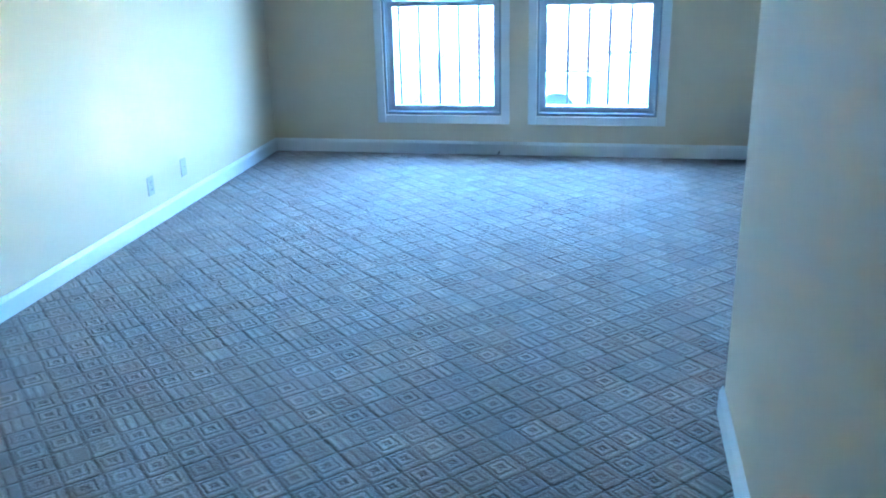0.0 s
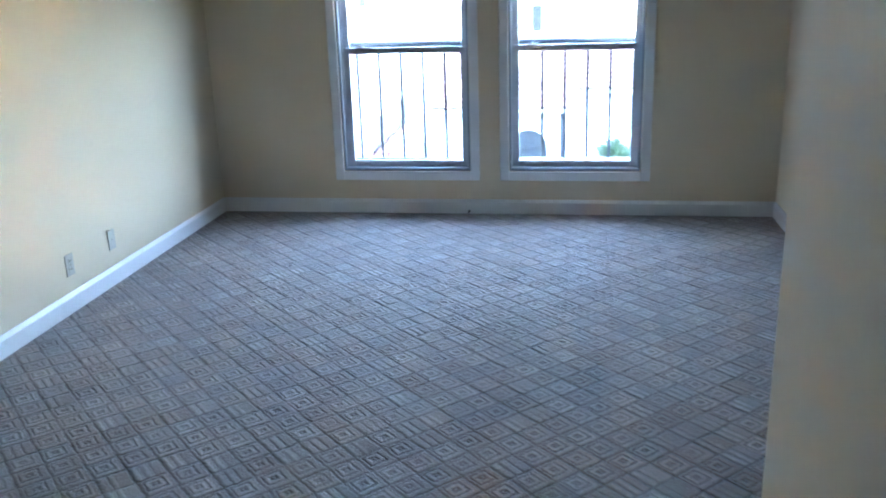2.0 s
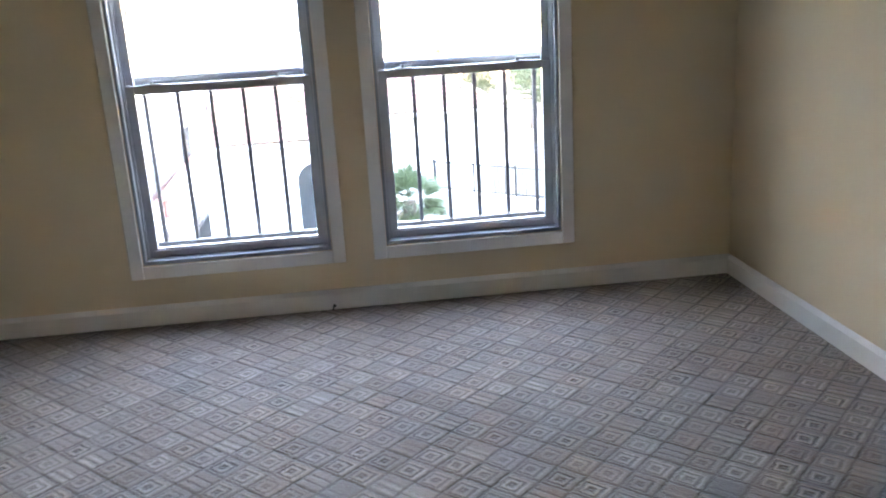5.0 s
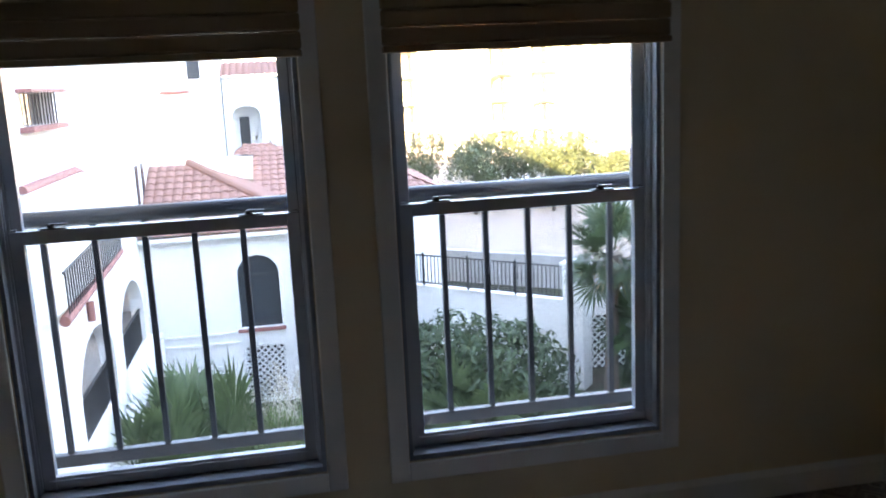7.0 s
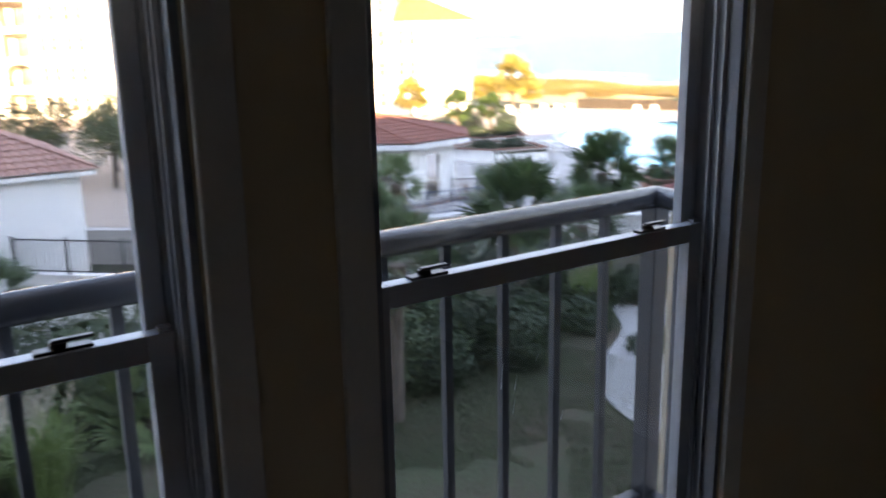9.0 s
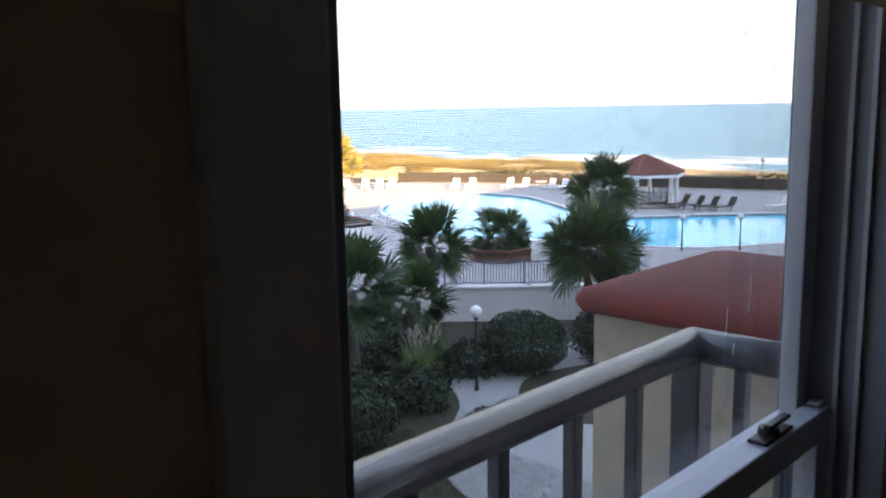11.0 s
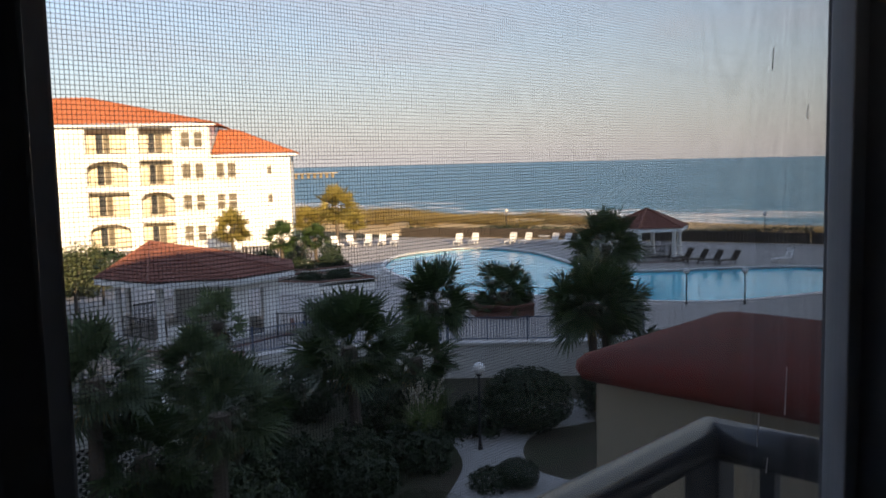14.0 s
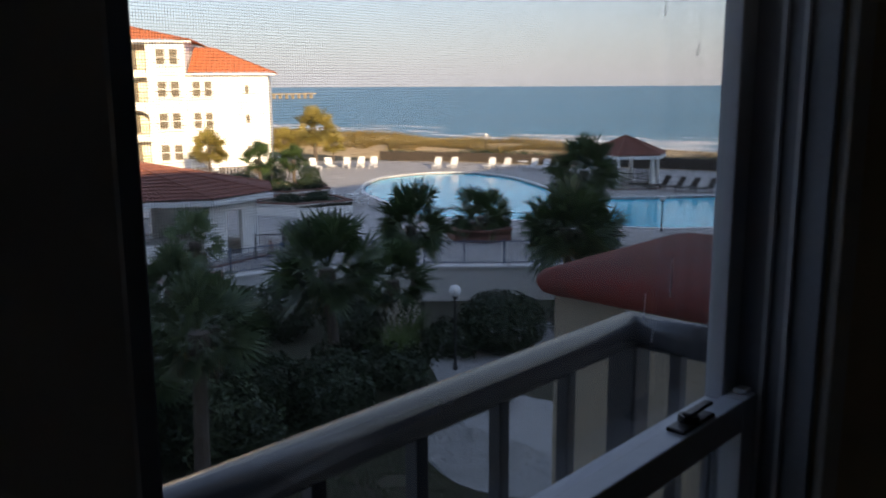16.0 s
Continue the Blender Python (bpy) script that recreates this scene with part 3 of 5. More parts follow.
for x in (GX0, GX1):
    bm = bmesh.new()
    tube(bm, (x, GY, GT), (x, 0.120, GT), 0.029, seg=16)
    bmesh.ops.create_uvsphere(bm, u_segments=16, v_segments=8, radius=0.0292, matrix=Matrix.Translation((x, GY, GT)))
    for f in bm.faces:
        f.smooth = len(f.verts) < 5
    part("handrail_return", bm, HANDRAIL, gr, "round grey metal handrail")
    part("corner_post", boxm(x - 0.026, GY - 0.026, 0.20, x + 0.026, GY + 0.026, GT - 0.02, bevel=0.004), RAIL, gr)
    part("baluster", boxm(x - 0.010, 0.22, 0.35, x + 0.010, 0.24, GT - 0.02), RAIL, gr)
    part("bottom_return", boxm(x - 0.015, 0.120, 0.31, x + 0.015, GY - 0.027, 0.345), RAIL, gr)
part("bottom_rail", boxm(GX0 + 0.027, GY - 0.018, 0.30, GX1 - 0.027, GY + 0.018, 0.345, bevel=0.003), RAIL, gr)
for x in (*(-1.048 + 0.166 * i for i in range(5)), -0.206, -0.028, 0.151, *(0.335 + 0.163 * i for i in range(5))):
    part("baluster", boxm(x - 0.0105, GY - 0.0105, 0.346, x + 0.0105, GY + 0.0105, GT - 0.024, bevel=0.002), RAIL, gr)

# ---- the building around the room ----
hb = thing("apartment_house", "white stucco apartment house in shade", "building", (0, 0, GZ), kind="structure")
part("wall", holed_wall(bmesh.new(), ID @ Matrix.Translation((0, 0.10, 0)), -22, 60, GZ, 6.4, 0.018, [(p - 0.021, q - 0.021, r + 0.021, s + 0.021) for p, q, r, s in HOLES]), STUCCO, hb)
part("wall", boxm(-22, -13, GZ, 60, -12.8, 6.4), STUCCO, hb)
part("wall", boxm(59.8, -12.8, GZ, 60, 0.099, 6.4), STUCCO, hb)
bm = bmesh.new()
prof = [(-13.6, 6.4), (0.9, 6.4), (0.9, 6.6), (-6.3, 8.6), (-13.6, 6.6)]
r0 = [bm.verts.new((-22, y, z)) for y, z in prof]
r1 = [bm.verts.new((60.6, y, z)) for y, z in prof]
for i in range(5):
    bm.faces.new((r0[i], r0[(i + 1) % 5], r1[(i + 1) % 5], r1[i]))
bm.faces.new(r0[::-1]); bm.faces.new(r1)
bmesh.ops.recalc_face_normals(bm, faces=bm.faces)
part("roof", bm, TERRA, hb)

# bay beside the railing, with its own low red roof
bay = thing("stucco_bay", "cream stucco bay with a low red rounded roof", "building", (0, 0, GZ))
BX, BXE, BYE = 2.5, 3.35, 1.29
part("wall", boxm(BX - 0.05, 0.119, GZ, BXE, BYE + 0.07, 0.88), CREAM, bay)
bm = bmesh.new()
rows = []
for off, z in ((0.0, 0.85), (0.09, 0.852), (0.118, 0.865), (0.128, 0.888), (0.125, 0.915), (0.105, 0.937), (0.06, 0.951), (-0.04, 0.965), (-0.2, 0.976), (-0.38, 0.98)):
    x0, x1, y1 = BX - off, BXE + off, BYE + off
    rows.append([bm.verts.new(c) for c in ((x0, 0.12, z), (x0, y1 - 0.04, z), (x0 + 0.04, y1, z), (x1 - 0.04, y1, z), (x1, y1 - 0.04, z), (x1, 0.12, z))])
for p, q in zip(rows, rows[1:]):
    for i in range(5):
        f = bm.faces.new((p[i], p[i + 1], q[i + 1], q[i]))
        f.smooth = True
bm.faces.new(rows[-1]).smooth = True
bmesh.ops.recalc_face_normals(bm, faces=bm.faces)
part("roof", bm, REDCAP, bay, "red rounded roof edge with faint streaks")

# ---- ground, deck, sea ----
def plan(x, y):
    """A place of the site plan, which is laid out on the terrace's own axes, in the axes of the house."""
    d, l = (x - 0.064) * 0.7193 + (y + 0.217) * 0.6947, (x - 0.064) * 0.6947 - (y + 0.217) * 0.7193
    d *= 1.09
    return 0.034 + 0.7145 * d + 0.6997 * l, -0.269 + 0.6997 * d - 0.7145 * l


def land(x, y):
    """Height of the ground: flat garden, dunes behind the pool, a beach that runs down under the sea."""
    n = noise.noise(Vector((x * 0.06, y * 0.06, 0.0)))
    dune = -6.3 + 0.9 * n + 0.35 * noise.noise(Vector((x * 0.22, y * 0.22, 3.0)))
    pts = ((-5000, GZ), (76, GZ), (81, dune), (98, dune - 0.5), (110, -8.5), (137, -9.62), (176, -12.0), (6000, -14.0))
    for (xa, za), (xb, zb) in zip(pts, pts[1:]):
        if x <= xb:
            t = (x - xa) / (xb - xa)
            return za + (zb - za) * t
    return -14.0


xs = [-4500, -1500, -400, -100, -30, 0, 20, 40, 60, 72, *[76 + 1.5 * i for i in range(26)], 118, 126, 134, 137, 140, 146, 176, 400, 4500]
ys = [-4500, -1500, -500, -150, -60, *[-30 + 4 * i for i in range(60)], 260, 400, 800, 2000, 4500]
bm = bmesh.new()
grid = [[bm.verts.new((x, y, land(x, y))) for y in ys] for x in xs]
for i in range(len(xs) - 1):
    for j in range(len(ys) - 1):
        f = bm.faces.new((grid[i][j], grid[i + 1][j], grid[i + 1][j + 1], grid[i][j + 1]))
        f.material_index = 1 if xs[i] >= 76 else 0
        f.smooth = True
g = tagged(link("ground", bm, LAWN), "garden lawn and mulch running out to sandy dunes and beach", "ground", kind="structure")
g.data.materials.append(SAND)

SEAZ = -9.6
bm = bmesh.new()
q = [bm.verts.new(c) for c in ((130, -4600, SEAZ), (4700, -4600, SEAZ), (4700, 4600, SEAZ), (130, 4600, SEAZ))]
bm.faces.new(q)
tagged(link("water_sea", bm, SEA), "blue evening sea with low swell", "sea", kind="structure")
rs = random.Random(11)
bm = bmesh.new()
for k in range(190):
    x, y, ln = 135 + abs(rs.gauss(0, 17)), rs.uniform(-40, 330), rs.uniform(5, 34)
    wd = rs.uniform(0.25, 0.9)
    a, b = [], []
    for i in range(13):
        t = i / 12
        yy = y + ln * t
        xx = x + 1.2 * noise.noise(Vector((yy * 0.12, k, 0)))
        ww = wd * math.sin(math.pi * t) * (0.6 + 0.6 * rs.random())
        a.append(bm.verts.new((xx - ww, yy, SEAZ + 0.05)))
        b.append(bm.verts.new((xx + ww, yy, SEAZ + 0.05 + 0.25 * ww)))
    for i in range(12):
        if (a[i].co - b[i].co).length > 1e-4 or (a[i + 1].co - b[i + 1].co).length > 1e-4:
            bm.faces.new((a[i], b[i], b[i + 1], a[i + 1]))
tagged(link("surf", bm, FOAM), "white lines of breaking surf", "surf", kind="stuff")

# terrace with the pool let into it
TERRACE = [plan(*p) for p in ((13.4, 28.6), (15.4, 28.2), (20.4, 27.0), (24.6, 22.8), (27.1, 20.1), (34, 13), (41, 3), (73.5, 3), (71.5, 24), (66, 40), (62, 52), (58, 60), (50, 68), (40, 112), (-30, 112), (-30, 47), (4.5, 36))]
POOL = smooth_loop([plan(*p) for p in ((36.8, 37.4), (40.5, 44.0), (47.0, 48.4), (53.8, 46.8), (54.2, 40.6), (49.8, 33.2), (48.4, 28.0), (53.4, 23.1), (57.3, 18.4), (54.5, 14.0), (48.4, 14.2), (41.5, 17.6), (38.8, 21.4), (37.6, 25.6), (35.2, 29.4), (34.6, 33.0))], 6)


def ring_slab(name, outer, inner, z0, z1, material):
    """A slab between an outline and a hole in it."""
    bm = bmesh.new()
    loops = []
    for pts in (outer, inner):
        vs = [bm.verts.new((x, y, z1)) for x, y in pts]
        loops.append(vs)
        for i in range(len(vs)):
            bm.edges.new((vs[i], vs[(i + 1) % len(vs)]))
    bmesh.ops.triangle_fill(bm, use_beauty=True, use_dissolve=False, edges=list(bm.edges))
    for vs in loops:
        lo = [bm.verts.new((v.co.x, v.co.y, z0)) for v in vs]
        for i in range(len(vs)):
            j = (i + 1) % len(vs)
            bm.faces.new((vs[i], vs[j], lo[j], lo[i]))
    bmesh.ops.recalc_face_normals(bm, faces=bm.faces)
    return link(name, bm, material)


deck = tagged(ring_slab("pavement", TERRACE, POOL, GZ - 0.5, DZ, CONC), "raised concrete pool terrace with white retaining wall", "terrace", kind="structure")
basin = tagged(link("pool_basin", prism(bmesh.new(), POOL, DZ - 1.6, DZ - 1.3), BASIN), "pale blue plastered swimming pool floor", "pool", kind="structure")


def offset_loop(pts, d):
    out, n = [], len(pts)
    for i in range(n):
        a, b = Vector(pts[i - 1]), Vector(pts[(i + 1) % n])
        t = (b - a).normalized()
        out.append((pts[i][0] + t.y * d, pts[i][1] - t.x * d))
    return out


area = sum(POOL[i - 1][0] * POOL[i][1] - POOL[i][0] * POOL[i - 1][1] for i in range(len(POOL)))
sg = 1 if area > 0 else -1
bm = bmesh.new()
inn, outw = POOL, offset_loop(POOL, 0.35 * sg)
n = len(POOL)
vi = [[bm.verts.new((x, y, z)) for x, y in L] for L, z in ((inn, DZ - 0.3), (inn, DZ + 0.05), (outw, DZ + 0.05), (outw, DZ - 0.02))]
for r in range(3):
    for i in range(n):
        j = (i + 1) % n
        bm.faces.new((vi[r][i], vi[r][j], vi[r + 1][j], vi[r + 1][i]))
bmesh.ops.recalc_face_normals(bm, faces=bm.faces)
tagged(link("pool_coping", bm, WHITEPL), "white stone coping round the pool", "pool edge", kind="structure")
bm = bmesh.new()
bm.faces.new([bm.verts.new((x, y, DZ - 0.12)) for x, y in POOL])
tagged(link("water_pool", bm, POOLW), "bright turquoise pool water", "pool water", kind="structure")

# white face of the retaining wall with its cap
rw = thing("retaining_wall", "white stucco retaining wall with a pale cap", "wall", (24, 22, GZ), kind="structure")
for (xa, ya), (xb, yb) in zip(TERRACE[:7], TERRACE[1:7]):
    d = Vector((xb - xa, yb - ya, 0))
    m = Matrix.Translation((xa, ya, 0)) @ Matrix.Rotation(math.atan2(d.y, d.x), 4, "Z")
    bm = box(bmesh.new(), 0, -0.16, GZ - 0.3, d.length, -0.005, DZ - 0.06)
    bm.transform(m)
    part("wall_panel", bm, STUCCO, rw)
    bm = box(bmesh.new(), -0.1, -0.24, DZ - 0.058, d.length + 0.1, 0.25, DZ + 0.06, 0.02)
    bm.transform(m)
    part("wall_cap", bm, STUCCO, rw)
tagged(link("road", prism(bmesh.new(), [(7.4, 37.4), (15.2, 30.65), (17.2, 30.4), (18.2, 32.6), (17.0, 36.6), (19.0, 42.4)] + [plan(*p) for p in ((14, 60), (20, 75), (20, 100), (-20, 100), (-20, 62), (2, 52))], DZ + 0.004, DZ + 0.02), DRIVE), "beige concrete driveway", "driveway", kind="structure")
tagged(link("path", prism(bmesh.new(), smooth_loop([plan(*p) for p in ((13.2, 10.6), (14.4, 13.6), (17.5, 15.6), (19.6, 18.0), (22.8, 18.4), (25.5, 16.6), (24.6, 14.6), (21.0, 15.6), (18.6, 13.4), (19.5, 9.0), (15.5, 8.0))], 6), GZ - 0.1, GZ + 0.03), PATHM), "pale concrete garden path that curves past shrubs", "path", kind="structure")

# ---- roofs, buildings ----
def roof_face(bm, e0, e1, r0, r1, sp=0.3, course=0.4):
    """Barrel tiles on one slope: eave e0-e1, ridge r0-r1 (one point on a pointed slope)."""
    e0, e1, r0, r1 = (Vector(v) for v in (e0, e1, r0, r1))
    along = (e1 - e0).normalized()
    length = (e1 - e0).length
    up = (r0 - e0) - along * (r0 - e0).dot(along)
    h = up.length
    up = up / h
    nrm = along.cross(up).normalized()
    if nrm.z < 0:
        nrm = -nrm
    s0, s1 = (r0 - e0).dot(along), (r1 - e0).dot(along)

    def top(s):
        if s < s0:
            return h * s / s0
        if s > s1:
            return h * (length - s) / max(length - s1, 1e-6)
        return h

    count = max(2, round(length / sp))
    cols = [length * i / (count * 4) for i in range(count * 4 + 1)]
    rows = max(2, round(h / course))
    for i in range(len(cols) - 1):
        strip = []
        for s, ph in ((cols[i], i % 4), (cols[i + 1], (i % 4) + 1)):
            bump = 0.20 * sp * math.sin(math.pi * ph / 4)
            col = []
            for k in range(rows):
                for f, lip in ((0, 0.035), (1, 0.0)):
                    t = min((k + f) * h / rows, top(s))
                    col.append(e0 + along * s + up * t + nrm * (bump + lip))
            strip.append([bm.verts.new(c) for c in col])
        for k in range(len(strip[0]) - 1):
            q = (strip[0][k], strip[1][k], strip[1][k + 1], strip[0][k + 1])
            if (q[0].co - q[3].co).length > 1e-5 or (q[1].co - q[2].co).length > 1e-5:
                bm.faces.new(q)
    return bm


def arch_piece(bm, m, u0, u1, z_spring, z_top, thick, n=12):
    """The solid over an arch, filling a square opening's head."""
    uc, r = (u0 + u1) / 2, (u1 - u0) / 2
    rise = z_top - z_spring
    for i in range(n):
        a0, a1 = math.pi * i / n, math.pi * (i + 1) / n
        p = [(uc - r * math.cos(a), z_spring + rise * 0.94 * math.sin(a)) for a in (a0, a1)]
        pts = [(p[0][0], p[0][1]), (p[1][0], p[1][1]), (p[1][0], z_top), (p[0][0], z_top)]
        f = [bm.verts.new(m @ Vector((u, 0.0, w))) for u, w in pts]
        b = [bm.verts.new(m @ Vector((u, thick, w))) for u, w in pts]
        bm.faces.new(f)
        bm.faces.new(b[::-1])
        bm.faces.new((f[0], f[1], b[1], b[0]))
    return bm


def tbox(m, *a, bevel=0.0):
    bm = boxm(*a, bevel=bevel)
    bm.transform(m)
    return bm


def frame_of(p, q):
    """u runs from p to q in plan, the second axis into the building, z up."""
    a = math.atan2(q[1] - p[1], q[0] - p[0])
    return Matrix.Translation((p[0], p[1], 0)) @ Matrix.Rotation(a, 4, "Z")


# long sunlit apartment block across the terrace
FB = frame_of(plan(31.5, 75.8), plan(46.4, 63.8))
fb = thing("apartment_building", "sunlit white stucco apartment block with orange tile roof", "building", (*plan(31.5, 75.8), DZ))
FH = 3.0


def block(u0, u1, storeys, setback, bays, wins, arches):
    holes, z0 = [], DZ
    for k in range(storeys):
        f = z0 + FH * k
        holes += [(a, f + 0.25, b, f + 2.65) for a, b in bays]
        for a, b in wins:
            mid = (a + b) / 2
            holes += [(a, f + 0.75, mid - 0.15, f + 2.3), (mid + 0.15, f + 0.75, b, f + 2.3)]
    m = FB @ Matrix.Translation((0, setback, 0))
    part("wall", holed_wall(bmesh.new(), m, u0, u1, z0 - 0.2, z0 + FH * storeys, 0.35, holes), SUNWHITE, fb)
    part("wall", tbox(m, u1 - 0.3, 0.351, z0, u1, 13, z0 + FH * storeys), SUNWHITE, fb)
    part("wall", tbox(m, u0, 2.2, z0, u1 - 0.301, 2.4, z0 + FH * storeys), LOGGIASUN, fb)
    for k in range(storeys):
        f = z0 + FH * k
        part("floor_slab", tbox(m, u0 + 0.05, 0.352, f, u1 - 0.31, 2.19, f + 0.22), SUNWHITE, fb)
        for i, (a, b) in enumerate(bays):
            if (i + k) % 2 == arches and k < storeys - 1:
                part("arch", arch_piece(bmesh.new(), m, a, b, f + 1.9, f + 2.65, 0.35), SUNWHITE, fb)
            bm = bmesh.new()
            for z in (f + 0.32, f + 1.2):
                box(bm, a, 0.10, z, b, 0.14, z + 0.05)
            nb = int((b - a) / 0.22)
            for j in range(nb):
                x = a + (j + 0.5) * (b - a) / nb
                box(bm, x - 0.012, 0.11, f + 0.37, x + 0.012, 0.13, f + 1.2)
            bm.transform(m)
            part("balcony_railing", bm, BRONZE, fb, "thin bronze balcony railing")
            d = part("balcony_door", tbox(m, a + 0.4, 2.12, f + 0.23, a + 1.9, 2.19, f + 2.3), LOGGIASUN, fb)
            for x, glass in ((a + 0.48, PANE), (a + 1.2, REFLPANE)):
                part("pane", tbox(m, x, 2.10, f + 0.33, x + 0.6, 2.118, f + 2.2), glass, d)
            part("side_wall", tbox(m, b - 0.03, 0.352, f + 0.23, b + 0.07, 2.19, f + 2.99), SUNWHITE, fb)
        for a, b in wins:
            mid = (a + b) / 2
            for x0, x1 in ((a, mid - 0.15), (mid + 0.15, b)):
                fr = bmesh.new()
                ring(fr, x0, f + 0.75, x1, f + 2.3, 0.07, 0.12, 0.2, bevel=0)
                box(fr, x0, 0.12, f + 1.5, x1, 0.18, f + 1.57)
                fr.transform(m)
                w = part("window", fr, WHITEPL, fb)
                part("pane", tbox(m, x0 + 0.05, 0.205, f + 0.8, x1 - 0.05, 0.225, f + 2.25), REFLPANE, w)
            bm = bmesh.new()
            for z in (f + 0.55, f + 1.25):
                box(bm, a - 0.15, -0.18, z, b + 0.15, -0.15, z + 0.04)
            for j in range(9):
                x = a - 0.15 + (b - a + 0.3) * j / 8
                box(bm, x - 0.012, -0.175, f + 0.55, x + 0.012, -0.155, f + 1.25)
            for x in (a - 0.15, b + 0.15):
                box(bm, x - 0.015, -0.15, f + 1.25, x + 0.015, 0.0, f + 1.29)
            bm.transform(m)
            part("window_guard", bm, BRONZE, fb, "small bronze guard rail under the window")
    return m


bays, wins = [], []
for base_u in (0, -16.6, -33.2):
    bays += [(base_u + 0.2, base_u + 4.0), (base_u + 5.1, base_u + 8.1)]
    wins += [(base_u + 8.9, base_u + 11.0), (base_u - 4.9, base_u - 2.8)]
m = block(-48, 11.6, 4, 0, bays, wins, 0)
e, r = DZ + 12, DZ + 15.2
P = lambda u, d, z: FB @ Vector((u, d, z))
for q in (((-48, -0.7, e), (12.3, -0.7, e), (-48, 8.5, r), (-1.5, 8.5, r)), ((12.3, -0.7, e), (12.3, 19.0, e), (-1.5, 8.5, r), (-1.5, 8.5, r))):
    part("roof", roof_face(bmesh.new(), *(P(*c) for c in q), sp=0.5, course=0.55), TERRA, fb, "orange clay tile roof")
part("eave_board", tbox(FB, -48, -0.72, e - 0.18, 12.3, -0.02, e - 0.01), SUNWHITE, fb)
m = block(11.6, 19.2, 3, 0.9, [], [(12.0, 13.9)], 0)
e, r = DZ + 9, DZ + 11.6
for q in (((11.7, 0.2, e), (19.9, 0.2, e), (11.7, 6.6, r), (13.6, 6.6, r)), ((19.9, 0.2, e), (19.9, 13, e), (13.6, 6.6, r), (13.6, 6.6, r))):
    part("roof", roof_face(bmesh.new(), *(P(*c) for c in q), sp=0.5, course=0.55), TERRA, fb, "orange clay tile roof")
part("eave_board", tbox(FB, 11.61, 0.18, e - 0.18, 19.9, 0.88, e - 0.01), SUNWHITE, fb)
for z in (DZ + 1.2, DZ + 4.2, DZ + 7.0):
    w = part("window", tbox(m, 16.9, -0.03, z, 17.4, 0.0, z + 0.9), WHITEPL, fb)
    part("pane", tbox(m, 16.96, -0.05, z + 0.06, 17.34, -0.031, z + 0.84), REFLPANE, w)
part("downpipe", tbox(m, 14.6, -0.12, DZ, 14.72, -0.001, DZ + 9), SUNWHITE, fb)

# wing of the house on one side of the garden, with its arcade
wing = thing("house_wing", "white stucco house wing with arcade and red copings", "building", (-5, 18, GZ))
WX, WY1 = -4.4, 26.6
WM = Matrix.Translation((WX, 0, 0)) @ Matrix.Rotation(radians(90), 4, "Z")
arches = [(14.3, -5.25, 17.8, -3.1), (18.9, -5.25, 22.3, -3.1)]
part("wall", holed_wall(bmesh.new(), WM, 0.2, WY1, GZ, 6.6, 0.35, arches + [(12.8, 1.2, 14.9, 1.75)]), STUCCO, wing)
for a, b, c, d in arches:
    part("arch", arch_piece(bmesh.new(), WM, a, c, d - 1.2, d, 0.35), STUCCO, wing)
    bm = bmesh.new()
    box(bm, a, 0.1, b + 0.9, c, 0.15, b + 0.95)
    for j in range(22):
        x = a + (c - a) * (j + 0.5) / 22
        box(bm, x - 0.012, 0.11, b, x + 0.012, 0.14, b + 0.9)
    bm.transform(WM)
    part("arcade_railing", bm, BLACKMETAL, wing, "dark iron railing in the arch")
part("wall", boxm(WX - 3.2, 0.2, GZ, WX - 3.0, WY1, 6.6), STUCCO, wing)
part("wall", boxm(WX - 3.0, WY1 - 0.3, GZ, WX - 0.36, WY1, 6.6), STUCCO, wing)
part("floor_slab", boxm(WX - 3.0, 0.2, -5.6, WX - 0.36, WY1 - 0.31, -5.3), CONC, wing)
part("window", boxm(WX - 0.3, 12.8, 1.2, WX - 0.2, 14.9, 1.75), PANE, wing)
part("window_hood", boxm(WX + 0.002, 12.6, 1.76, WX + 0.25, 15.1, 1.82), PINKCAP, wing)
part("window_sill", boxm(WX + 0.002, 12.6, 1.10, WX + 0.22, 15.1, 1.19), PINKCAP, wing)
for y in (23.4, 24.5):
    part("window", boxm(WX + 0.002, y, -1.5, WX + 0.03, y + 0.4, -0.35, bevel=0.005), PANE, wing, "narrow dark slot window")
bm = bmesh.new()
for j in range(10):
    y = 12.85 + 2.0 * j / 9
    box(bm, WX + 0.06, y - 0.015, 1.2, WX + 0.085, y + 0.015, 1.75)
part("window_bars", bm, BLACKMETAL, wing)
# sloping white stringer of the outside stair along the arcade
bm = bmesh.new()
pts = [(14.0, -7.7), (22.4, -7.7), (22.4, -5.1), (14.0, -6.6)]
lo = [bm.verts.new((WX + 0.003, y, z)) for y, z in pts]
hi = [bm.verts.new((WX + 0.45, y, z)) for y, z in pts]
for i in range(4):
    bm.faces.new((lo[i], lo[(i + 1) % 4], hi[(i + 1) % 4], hi[i]))
bm.faces.new(hi); bm.faces.new(lo[::-1])
bmesh.ops.recalc_face_normals(bm, faces=bm.faces)
part("stair_stringer", bm, STUCCO, wing)
# gabled porch wall with red coping
bm = bmesh.new()
pts = [(11.5, -1.9), (19.1, -1.9), (19.1, -0.74), (15.2, 0.2), (11.5, 0.2)]
lo = [bm.verts.new((WX + 0.002, y, z)) for y, z in pts]
hi = [bm.verts.new((WX + 0.35, y, z)) for y, z in pts]
